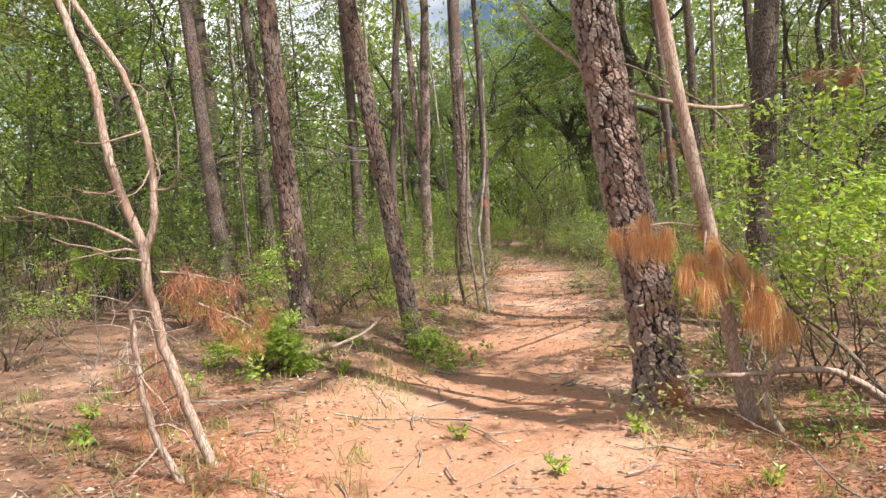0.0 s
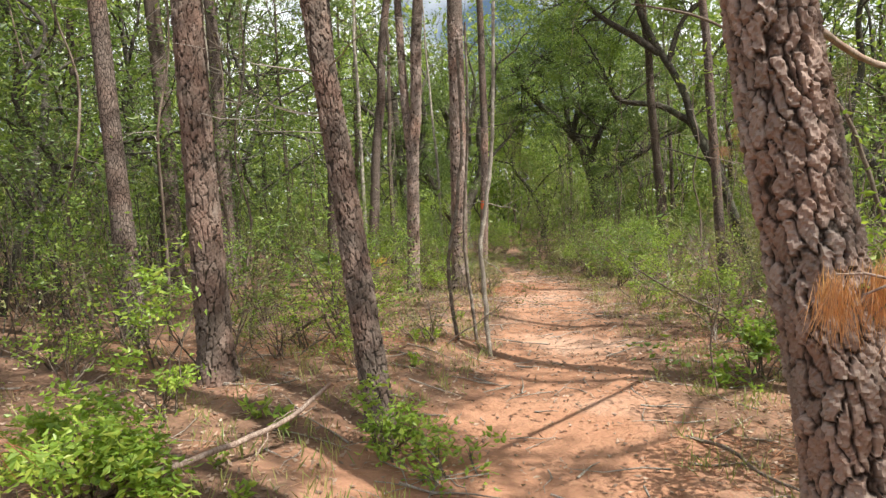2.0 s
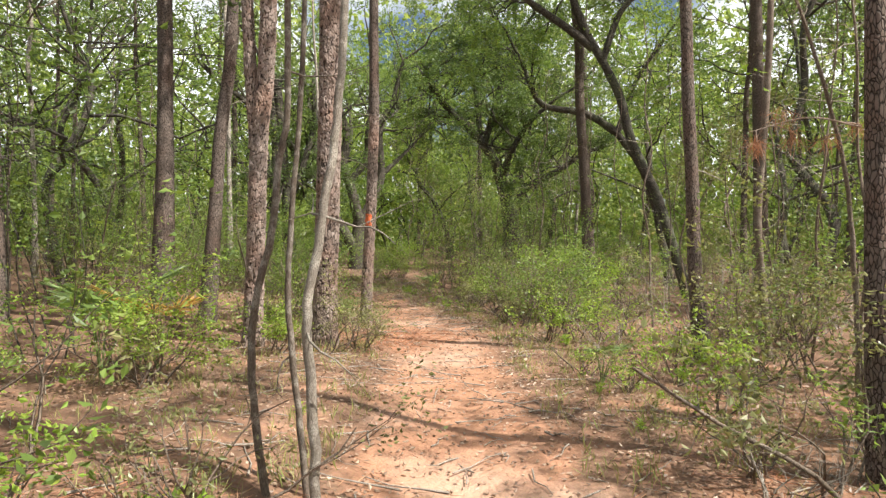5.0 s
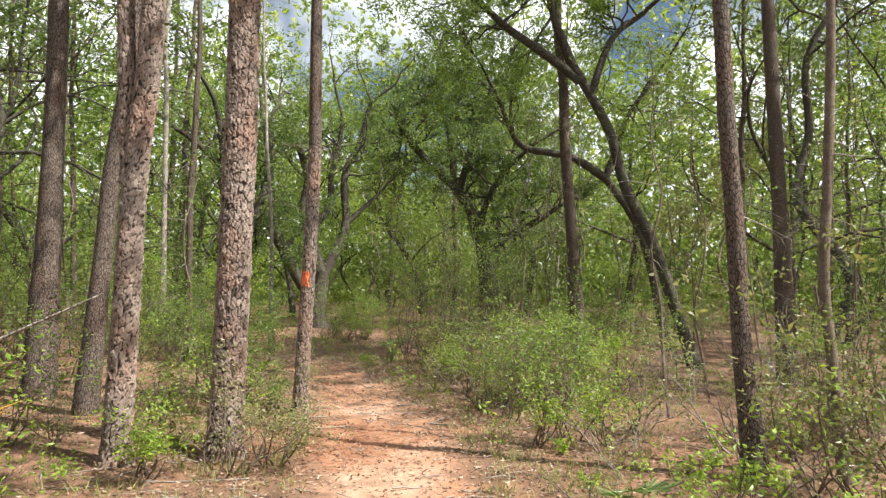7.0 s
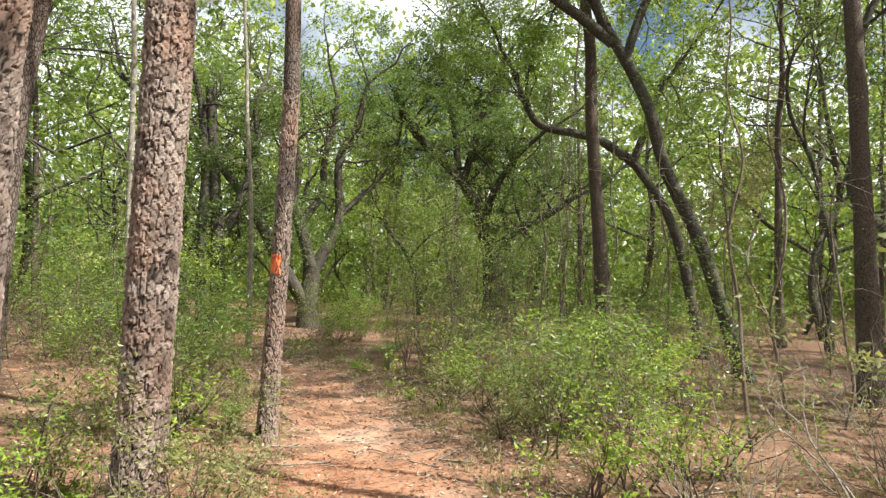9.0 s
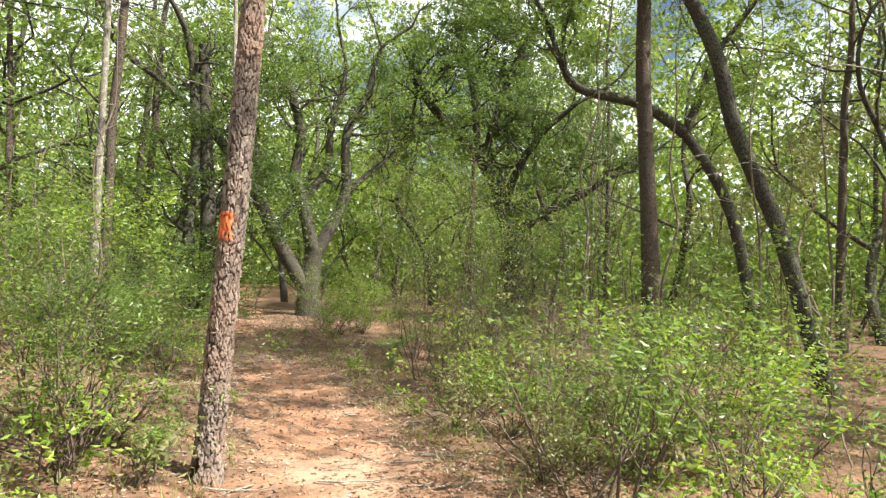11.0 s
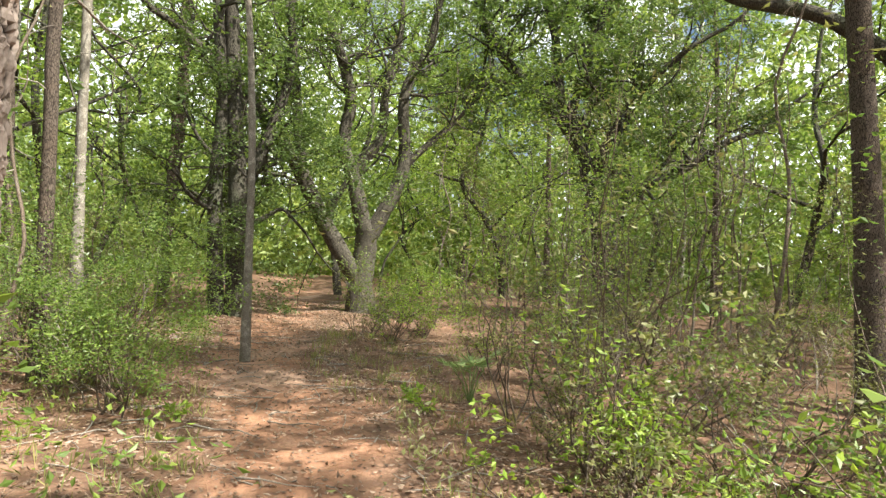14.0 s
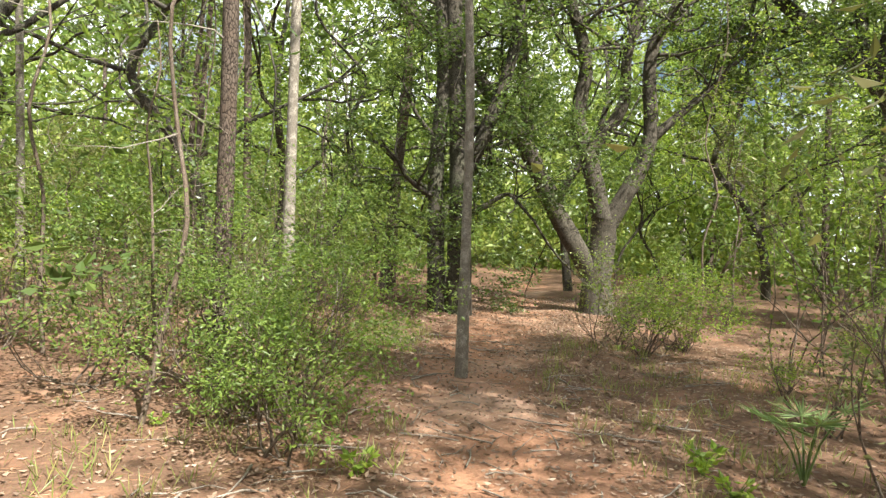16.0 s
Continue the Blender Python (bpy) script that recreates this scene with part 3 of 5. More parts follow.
# scattered trunks that fill the wood
TRUNK_SPOTS = []


def far_trunks():
    rng = np.random.default_rng(77)
    made = 0
    while made < 75:
        a, r = rng.uniform(-1.5, 1.05), rng.uniform(11, 48)
        x, y = 0.5 + r * math.sin(a), 8 + r * math.cos(a)
        if (-7.5 < x < 6.5 and y < 33) or abs(x - trail_x(y)) < 2.5 or (x > 2 and y < 4):
            continue
        if any((x - p) ** 2 + (y - q) ** 2 < 2.2 for p, q in TRUNK_SPOTS):
            continue
        TRUNK_SPOTS.append((x, y))
        k = rng.random()
        r0 = rng.uniform(0.06, 0.15)
        le = rng.normal(0, 0.035, 2)
        pts = [(x, y, 0), (x + le[0] * 2, y + le[1] * 2, 2.0), (x + le[0] * 5 + rng.normal(0, 0.06), y + le[1] * 5, 5.0)]
        mat = (M_PINE, M_PINE_DARK, M_PINE_DARK, M_LICHEN)[int(k * 4)]
        label = (GREYPINE, DARKPINE, DARKPINE, "pale mottled pine in the thicket")[int(k * 4)]
        pine(pts, r0, r0 * 0.8, 200 + made, label, mat, rng.uniform(12.5, 16), 8, r > 8, 4 if r < 28 else 0)
        made += 1


far_trunks()


# ---- oaks ----
def limbed_tree(name, x, y, label, limbs, mat, seed, leaf_mat, twigs=5, twig_len=1.5, per=9, leaf=0.065, lumps=0.12, moss=0, low=0.6):
    """A broad-leaved tree. limbs: each a name, its line in the world and its radii at both ends; side branches grow from the limbs."""
    rng = np.random.default_rng(seed)
    z = floor_z(x, y) - 0.06
    thing = empty(name, x, y, z, label, "tree", "oaks of the wood")
    out, tips, lines = [], [], []
    for nm, pts, r0, r1 in limbs:
        loc = np.array([(p[0] - x, p[1] - y, p[2] - z) for p in pts])
        if nm == "trunk":
            loc[0][2] = 0
        loc[1:, :2] += rng.normal(0, 0.03, (len(loc) - 1, 2))
        rr = np.linspace(r0, r1, len(loc))
        if nm == "trunk":
            rr[0] *= 1.3
        l_ = smooth_line(np.column_stack([loc, rr]), 6)
        v, f = tube(l_[:, :3], l_[:, 3], 14, lumps, rng)
        part(nm, mesh_of(nm, v, f, mat), thing)
        if nm == "trunk":
            continue
        for _ in range(twigs):
            k = rng.integers(int(len(l_) * low), len(l_))
            w = rng.normal(0, 1, 3) + [0, 0, 0.7]
            grow(l_[k, :3], w, twig_len * rng.uniform(0.6, 1.3), max(l_[k, 3] * 0.4, 0.012), 2, rng, out, tips, 0.25, 0.8, 0.3)
        e = l_[-1, :3] - l_[-4, :3]
        grow(l_[-1, :3], e, twig_len * 1.6, l_[-1, 3], 2, rng, out, tips, 0.2, 0.8, 0.25)
    bv, bf = joined([tube(a, b, 5 if d else 3) for a, b, d in out])
    tagged(part("branchwork", mesh_of("branchwork", bv, bf, mat), thing), kind="stuff")
    v, f = foliage(tips, per, 0.13, leaf, leaf * 0.5, rng)
    part("crown", mesh_of("crown", v, f, leaf_mat, False), thing)
    if moss:
        t = np.asarray(tips)
        pick = t[rng.integers(0, len(t), moss)]
        c = np.repeat(pick, 14, 0) + rng.normal(0, 0.05, (moss * 14, 3)) * [1, 1, 0]
        c[:, 2] -= np.tile(np.linspace(0, 0.75, 14), moss) * np.repeat(rng.uniform(0.4, 1.3, moss), 14)
        v, f = leaves(c, rng.normal(0, 0.25, c.shape) + [0, 0, -1], 0.12, 0.012, rng, 0.1)
        tagged(part("hanging_moss", mesh_of("hanging_moss", v, f, M_MOSS, False), thing, "grey hanging moss strands"), kind="stuff")
    return thing


limbed_tree("oak_tree", -3.68, 30.34, "many-limbed grey oak beside the trail", [
    ("trunk", [(-3.67, 30.34, 0), (-3.68, 30.34, 0.82), (-3.65, 30.36, 1.61), (-3.6, 30.38, 2.12)], 0.31, 0.24),
    ("limb", [(-3.75, 30.3, 0.9), (-4.46, 29.92, 2.12), (-5.02, 29.62, 3.38), (-5.39, 29.42, 3.98), (-6.02, 29.08, 4.84), (-6.85, 28.63, 5.68), (-7.47, 28.3, 6.21)], 0.21, 0.085),
    ("limb", [(-5.0, 29.62, 3.3), (-5.13, 29.56, 4.67), (-5.3, 29.47, 6.34)], 0.14, 0.08),
    ("limb", [(-3.62, 30.36, 1.9), (-3.92, 30.21, 3.17), (-4.16, 30.08, 4.05), (-4.06, 30.13, 5.18), (-4.42, 29.94, 6.39)], 0.20, 0.11),
    ("limb", [(-3.95, 30.22, 3.4), (-3.38, 30.5, 4.32), (-3.36, 30.51, 5.33), (-3.18, 30.6, 6.46)], 0.14, 0.08),
    ("limb", [(-3.55, 30.45, 2.0), (-3.07, 30.66, 3.11), (-2.86, 30.78, 3.85), (-2.93, 30.74, 5.36), (-2.49, 30.98, 6.5)], 0.19, 0.10),
    ("limb", [(-2.9, 30.79, 3.7), (-2.29, 31.08, 4.39), (-1.87, 31.31, 4.86)], 0.1, 0.05)], M_OAK, 51, M_LEAF, 9, 1.9, 17, 0.085, 0.12, 0, 0.72)
limbed_tree("oak_tree", 2.1, 32.48, "dark oak with spreading limbs and a dense crown", [
    ("trunk", [(2.1, 32.48, 0.1), (2.01, 32.47, 1.72), (1.85, 32.46, 2.82), (1.57, 32.44, 3.75), (1.39, 32.42, 4.38)], 0.37, 0.24),
    ("limb", [(1.45, 32.42, 4.2), (0.71, 32.36, 5.3), (-0.28, 32.28, 6.2), (-0.95, 32.22, 6.97), (-1.38, 32.18, 7.75)], 0.2, 0.1),
    ("limb", [(0.75, 32.36, 5.2), (0.55, 32.35, 7.05), (0.25, 32.32, 8.32), (0.06, 32.31, 9.11)], 0.12, 0.07),
    ("limb", [(0.9, 32.36, 5.0), (1.56, 32.44, 7.42), (2.06, 32.48, 8.73), (2.27, 32.5, 9.23)], 0.13, 0.07),
    ("limb", [(1.95, 32.47, 2.6), (2.69, 32.3, 3.41), (3.76, 32.1, 4.02), (4.53, 32.0, 4.54)], 0.17, 0.08),
    ("limb", [(1.6, 32.4, 3.6), (1.9, 31.6, 4.6), (2.5, 31.0, 5.6), (3.4, 30.6, 6.4)], 0.15, 0.06)], M_OAK_DARK, 52, M_LEAF_DARK, 13, 1.9, 34, 0.095, 0.12, 50, 0.15)
limbed_tree("oak_tree", 5.75, 21.55, "dark leaning oak with forked upper limbs", [
    ("trunk", [(5.75, 21.55, 0), (5.5, 21.54, 0.75), (4.96, 21.52, 2.32), (4.42, 21.49, 3.64), (4.03, 21.47, 4.75), (3.42, 21.45, 5.87)], 0.125, 0.09),
    ("limb", [(3.5, 21.45, 5.7), (2.87, 21.42, 6.2), (2.09, 21.39, 6.74), (1.41, 21.36, 7.42)], 0.1, 0.06),
    ("limb", [(3.45, 21.45, 5.8), (3.03, 21.43, 6.8), (2.81, 21.42, 7.6)], 0.1, 0.06),
    ("limb", [(3.7, 21.46, 5.4), (4.09, 21.48, 6.55), (4.76, 21.51, 7.1)], 0.08, 0.05)], M_OAK_DARK, 53, M_LEAF, 8, 1.5, 28, 0.08)
limbed_tree("oak_tree", 6.1, 24.64, "arching oak with a long low crooked limb", [
    ("trunk", [(6.1, 24.64, 0), (5.96, 24.62, 1.05), (5.56, 24.59, 2.63), (5.19, 24.55, 3.53), (4.55, 24.5, 4.38)], 0.12, 0.09),
    ("limb", [(4.6, 24.5, 4.3), (3.75, 24.43, 4.8), (2.69, 24.34, 5.0), (2.27, 24.3, 5.51), (2.13, 24.29, 5.9)], 0.11, 0.05),
    ("limb", [(4.6, 24.5, 4.3), (4.91, 24.53, 5.11), (5.11, 24.55, 5.65), (5.46, 24.58, 6.2)], 0.09, 0.05)], M_OAK_DARK, 54, M_LEAF, 8, 1.5, 28, 0.08)
limbed_tree("oak_tree", -5.5, 27.65, "tall dark double-trunked oak hung with leaves", [
    ("trunk", [(-5.42, 27.71, 0.1), (-5.5, 27.66, 2.74), (-5.68, 27.56, 4.72), (-5.77, 27.51, 6.7)], 0.19, 0.13),
    ("limb", [(-5.75, 27.51, 0.15), (-5.87, 27.45, 2.72), (-5.83, 27.48, 4.21), (-6.0, 27.4, 6.2)], 0.16, 0.1),
    ("limb", [(-5.5, 27.7, 2.5), (-5.05, 27.89, 3.56), (-4.78, 28.04, 5.17), (-4.72, 28.07, 6.3)], 0.13, 0.08),
    ("limb", [(-5.5, 27.7, 1.9), (-5.1, 27.9, 2.1), (-4.8, 28.05, 2.35), (-4.57, 28.15, 2.2)], 0.06, 0.03)], M_OAK_DARK, 55, M_LEAF_DARK, 10, 1.6, 30, 0.085, 0.12, 0, 0.2)


# ---- young broad-leaved trees, repeated ----
def understory(name, seed, height, leaf_mat, label, limbs=7, per=8, leaf=0.07, r0=0.05, mat=None, low=0.22, reach=0.36):
    rng = np.random.default_rng(seed)
    thing = empty(name, 0, 0, 0, label, "tree", "young trees of the wood")
    line = [np.zeros(3)]
    for k in range(7):
        line.append(line[-1] + np.array([rng.normal(0, 0.05), rng.normal(0, 0.05), 1 / 7]) * height)
    l_ = smooth_line(np.column_stack([line, np.linspace(r0, r0 * 0.2, 8)]), 4)
    v, f = tube(l_[:, :3], l_[:, 3], 9, 0.1, rng)
    part("trunk", mesh_of("trunk", v, f, mat or M_OAK_DARK), thing)
    out, tips = [], []
    for k in range(limbs):
        i = int(len(l_) * (low + (0.98 - low) * k / limbs))
        a = rng.uniform(0, 6.28)
        grow(l_[i, :3], (math.cos(a), math.sin(a), rng.uniform(0.1, 0.9)), height * reach * rng.uniform(0.6, 1.15), l_[i, 3] * 0.6, 2, rng, out, tips, 0.2, 0.8, 0.25)
    bv, bf = joined([tube(a, b, 4) for a, b, d in out if d])
    tagged(part("branchwork", mesh_of("branchwork", bv, bf, mat or M_OAK_DARK), thing), kind="stuff")
    v, f = foliage(tips, per, 0.15, leaf, leaf * 0.52, rng)
    part("crown", mesh_of("crown", v, f, leaf_mat, False), thing)
    return thing


def shrub(name, seed, height, width, stems, leaf_mat, label, per=7, leaf=0.05, twig_mat=None, depth=1, spread=0.09, kids=(2, 4)):
    rng = np.random.default_rng(seed)
    thing = empty(name, 0, 0, 0, label, "shrub", "undergrowth shrubs")
    tips = []
    for k in range(stems):
        out = []
        a = rng.uniform(0, 6.28)
        grow((rng.normal(0, width * 0.08), rng.normal(0, width * 0.08), -0.02), (math.cos(a) * width * 0.5, math.sin(a) * width * 0.5, height * rng.uniform(0.6, 1)),
             max(height, 0.48 * width) * rng.uniform(0.55, 1.1), 0.011, depth + 1, rng, out, tips, 0.3, 0.7, 0.22, kids)
        v, f = joined([tube(a_[::1 if d else 1], b_, 3) for a_, b_, d in out])
        tagged(part("stem" if per else "twigwork", mesh_of("stem", v, f, twig_mat or M_TWIG), thing), kind="" if per else "stuff")
    if per:
        v, f = foliage(tips, round(per * 1.3), spread * 0.62, leaf, leaf * 0.5, rng)
        part("foliage", mesh_of("foliage", v, f, leaf_mat, False), thing)
    return thing


def spread_out(template, spots):
    """The first spot takes the template itself, the others copies; a spot is x, y, turn and size."""
    for i, (x, y, turn, size) in enumerate(spots):
        m = pose(x, y, floor_z(x, y) - 0.02, 0, 0, turn)
        if i == 0:
            template.matrix_basis = m
        else:
            copy_thing(template, m @ Matrix.Diagonal((size, size, size, 1)))


def scatter(rng, count, area, clear, gap=0.5, sizes=(0.75, 1.3), lane=1.3):
    """Spots in the box x0, x1, y0, y1, off the trail, apart from each other."""
    got = []
    tries = 0
    while len(got) < count and tries < 6000:
        tries += 1
        x, y = rng.uniform(area[0], area[1]), rng.uniform(area[2], area[3])
        if abs(x - trail_x(y)) < clear or walk_gap(x, y) < lane:
            continue
        if any((x - p[0]) ** 2 + (y - p[1]) ** 2 < gap * gap for p in got):
            continue
        got.append((x, y, rng.uniform(0, 360), rng.uniform(*sizes)))
    return got


def walk_gap(x, y):
    return min(math.hypot(x - e[0], y - e[1]) for _, e, _, _ in PATH)


R = np.random.default_rng(11)
TREE_KINDS = [
    understory("young_oak", 61, 8.5, M_LEAF, "young oak with fresh green leaves", 11, 13, 0.13, 0.07),
    understory("young_oak", 62, 10.5, M_LEAF_DARK, "young dark-leaved oak in the thicket", 12, 13, 0.135, 0.085),
    understory("young_oak", 63, 6.0, M_LEAF_OLIVE, "thin young oak with olive leaves", 10, 13, 0.105, 0.045, M_TWIG, 0.12, 0.28),
    understory("young_oak", 64, 8.0, M_LEAF_BRIGHT, "young tree with bright yellow-green leaves", 10, 13, 0.125, 0.05),
]
# Last box lies out of view: its trees are added to shade the trail.
AREAS = [(-24, -9.5, 12, 40), (8.5, 20, 18, 44), (-14, 9, 38, 50), (-13, -6.5, 6, 15), (8, 15, 5.5, 16)]
TREE_COUNTS = [(4, 3, 5, 2, 1), (3, 2, 4, 2, 1), (3, 3, 3, 2, 1), (3, 2, 4, 1, 1)]
for tree, counts in zip(TREE_KINDS, TREE_COUNTS):
    spots = []
    for a, cnt in zip(AREAS, counts):
        spots += scatter(R, cnt, a, 3.0, 2.0, (0.75, 1.3), 4.0)
    spread_out(tree, spots)

# tall oaks added on the sunny side, mostly unseen: high crowns dapple the trail
spread_out(understory("oak_tree", 65, 12.5, M_LEAF_DARK, "tall oak with a high open crown, added to cast shade", 12, 14, 0.13, 0.15, None, 0.58, 0.30),
           [(4.8, 4.6, 40, 1.05), (6.6, 6.4, 130, 0.9), (9.5, 19.5, 10, 1.1), (9.0, 23.5, 170, 1.0)])
# crooked forest oaks in the middle distance
spread_out(understory("oak_tree", 66, 10.0, M_LEAF, "crooked oak with dark bending limbs", 8, 15, 0.14, 0.15, M_OAK_DARK, 0.25, 0.55),
           [(-11.5, 27.5, 0, 1), (-15.0, 33.0, 70, 1.1), (-8.8, 33.5, 200, 0.95), (-19.0, 26.0, 120, 1.0), (-1.0, 40.0, 300, 1.0), (7.5, 36.0, 30, 1.0), (12.0, 31.0, 160, 1.05), (-9.5, 17.5, 250, 0.9)])
spread_out(understory("oak_tree", 67, 9.0, M_LEAF_DARK, "leaning dark oak with a ragged crown", 9, 15, 0.13, 0.13, M_OAK_DARK, 0.3, 0.5),
           [(-9.0, 21.5, 30, 1), (-12.5, 22.0, 190, 1.05), (-7.8, 12.5, 80, 0.85), (-11.0, 38.0, 270, 1.1), (3.8, 38.5, 140, 1.1), (10.0, 27.0, 50, 0.95), (-6.2, 36.5, 330, 1.1)])

BRUSH = [
    shrub("shrub", 71, 1.3, 1.6, 6, M_LEAF_OLIVE, "wispy shrub of thin stems and small olive leaves", 7, 0.056, None, 1, 0.10),
    shrub("shrub", 72, 1.7, 1.5, 6, M_LEAF, "leafy green shrub of the undergrowth", 9, 0.072, None, 1, 0.13),
    shrub("shrub", 73, 1.0, 1.7, 7, M_LEAF_OLIVE, "low twiggy huckleberry-like shrub", 8, 0.046, None, 1, 0.09),
    shrub("shrub", 74, 2.6, 1.6, 5, M_LEAF, "tall loose shrub with green leaves", 10, 0.078, None, 1, 0.17),
    shrub("dead_brush", 75, 1.1, 1.8, 7, M_LEAF_OLIVE, "tangle of bare grey-brown dead twigs", 0, 0.03, M_GREYTWIG, 1, 0.06, (3, 6)),
    shrub("shrub", 76, 1.5, 1.4, 6, M_LEAF_BRIGHT, "sunlit shrub with bright green leaves", 9, 0.065, None, 1, 0.11),
]
BRUSH_AREAS = [(0.6, 9, 16.5, 31), (2.6, 12, 9.5, 17), (-10, -1.8, 16, 28), (-12, -2.6, 6.5, 16), (3.2, 10, 3, 9.5), (-16, 14, 28, 44)]
COUNTS = [(9, 6, 5, 5, 3, 0), (5, 4, 5, 5, 4, 2), (18, 8, 6, 6, 3, 0), (3, 2, 3, 5, 3, 2), (28, 9, 5, 9, 4, 0), (5, 4, 4, 3, 3, 1)]
for k, bush in enumerate(BRUSH):
    spots = []
    lane = (1.7, 5.0, 1.6, 5.0, 1.7, 4.5)[k]
    for a, cnt in zip(BRUSH_AREAS, COUNTS[k]):
        spots += scatter(R, cnt, a, 1.25, 0.6, (0.6, 1.0) if a[0] == 0.6 else (0.6, 1.15), lane)
    if k == 4:
        spots += [(-1.5, 4.5, 20, 0.5), (-2.5, 5.6, 140, 0.65), (-0.55, 4.0, 250, 0.4), (3.7, 4.6, 60, 0.5), (4.3, 5.4, 300, 0.6), (3.3, 5.2, 170, 0.45), (-1.6, 8.0, 90, 0.6), (2.9, 10.2, 30, 0.6)]
    spread_out(bush, spots)


# low shrubs that crowd the trail's edges; a spot is x, y, turn and size
def crowd(boxes, seed, sizes):
    rng = np.random.default_rng(seed)
    got = []
    for x0, x1, y0, y1, count, clear in boxes:
        got += scatter(rng, count, (x0, x1, y0, y1), clear, 0.42, sizes, 1.35)
    return got


LOW = [
    shrub("shrub", 81, 0.75, 0.9, 7, M_LEAF_OLIVE, "low wispy shrub crowding the trail's edge", 6, 0.036, None, 1, 0.07),
    shrub("shrub", 82, 0.95, 0.9, 6, M_LEAF, "small leafy shrub at the trail's edge", 6, 0.045, None, 1, 0.09),
    shrub("shrub", 83, 0.55, 0.9, 7, M_LEAF_BRIGHT, "low sunlit shrub with bright small leaves", 5, 0.042, None, 1, 0.07),
]
for k, bush in enumerate(LOW):
    spread_out(bush, crowd([(0.3, 3.2, 15.2, 20.5, 6, 0.85), (1.8, 5.5, 11.6, 16.0, 4, 1.2), (-2.8, -0.9, 14.2, 18.0, 3, 0.85), (2.3, 5.5, 8.6, 12.5, 3, 1.1), (-1.7, 0.1, 7.7, 9.7, 2, 1.1), (-3.0, 2.0, 21.5, 29.5, 5, 1.6),
                            (-9.0, -3.8, 20.0, 29.0, 5, 1.5), (-1.5, 3.5, 26.5, 33.0, 3, 1.5), (-3.4, -1.0, 8.0, 13.0, 2, 1.6), (-6.0, -1.5, 5.5, 9.0, 3, 1.8)], 400 + k, (0.7, 1.35)))
# dark thicket beside the first clearing; its dark leaves also stand in for deep shade
spread_out(shrub("shrub", 84, 2.9, 1.8, 6, M_LEAF_DARK, "tall dark-leaved thicket shrub", 8, 0.075, M_OAK_DARK, 1, 0.2),
           crowd([(-9.5, -3.2, 8.6, 15.5, 23, 3.0), (-9, -5, 16, 22, 3, 3.0), (6, 10, 13, 20, 3, 3.0)], 404, (0.75, 1.3)))
spread_out(shrub("shrub", 85, 2.2, 1.6, 6, M_LEAF, "tall sunlit green shrub in the wood", 8, 0.06, None, 1, 0.16),
           crowd([(-8.5, -4.6, 22.5, 30, 5, 2.2), (-0.5, 6, 27, 34, 6, 2.8), (-16, -8, 22, 34, 6, 3.0), (-7, -2.6, 15.5, 19.5, 3, 2.6)], 405, (0.75, 1.3)))


def clumped(rng, count, spans, tall, per, size, leaf, clear=0.0):
    """Leaves gathered in flat clumps, as on the boughs of trees: count clumps between the bearings and distances of spans."""
    a = rng.uniform(spans[0], spans[1], count)
    r = np.sqrt(rng.uniform(spans[2] ** 2, spans[3] ** 2, count))
    stand = 0.62 + 0.22 * np.sin(a * 11 + r * 0.5) + 0.2 * np.sin(a * 27 + 1 - r * 0.8)
    z = 0.3 + rng.beta(0.95, 1.25, count) * tall * stand
    c = np.stack([0.5 + r * np.sin(a), 8 + r * np.cos(a), z], -1)
    c = c[np.abs(c[:, 0] - trail_x(c[:, 1])) >= clear]
    wide = size * rng.uniform(0.55, 1.45, len(c))
    p = np.repeat(c, per, 0) + rng.normal(0, 1, (len(c) * per, 3)) * np.repeat(wide, per)[:, None] * [1, 1, 0.5]
    p = p[p[:, 2] > 0.15]
    return leaves(p, rng.normal(0, 1, p.shape) + [0, 0, -0.2], leaf, leaf * 0.62, rng, 0.25, 0.0)


def far_woods():
    """The closed green wall of distant trees."""
    v, f = clumped(np.random.default_rng(91), 1250, (-1.75, 1.25, 42, 60), 30, 46, 1.2, 0.55)
    w, g = clumped(np.random.default_rng(94), 1100, (-1.75, 1.25, 60, 76), 33, 34, 2.4, 1.0)
    low = clumped(np.random.default_rng(95), 700, (-1.75, 1.25, 50, 62), 11, 34, 1.6, 0.8)
    v, f = joined([(v, f), (w, g), low])
    tagged(new("far_woods", mesh_of("far_woods", v, f, M_FAR, False)), "distant pale green wall of woodland foliage", "woods", kind="stuff")


far_woods()


def middle_woods():
    """Lighter foliage in front of the distant wall."""
    v, f = clumped(np.random.default_rng(93), 640, (-1.6, 1.15, 29, 42), 19, 74, 0.85, 0.29, 2.4)
    tagged(new("middle_woods", mesh_of("middle_woods", v, f, M_LEAF, False)), "light green foliage of trees in the middle distance", "woods", kind="stuff")


middle_woods()


def near_woods_behind():
    """Unseen foliage added behind the walk, which closes the clearing against stray light."""
    rng = np.random.default_rng(92)
    n = 9000
    a = rng.uniform(1.9, 4.4, n)
    r = rng.uniform(14, 30, n)
    c = np.stack([2 + r * np.sin(a), r * np.cos(a), rng.beta(1.1, 1.6, n) * 7], -1)
    v, f = leaves(c, rng.normal(0, 1, c.shape), 0.4, 0.25, rng)
    tagged(new("unseen_woods_behind", mesh_of("unseen_woods_behind", v, f, M_FAR, False)), "unseen green wall of foliage added behind the clearing", "woods", kind="stuff")


near_woods_behind()


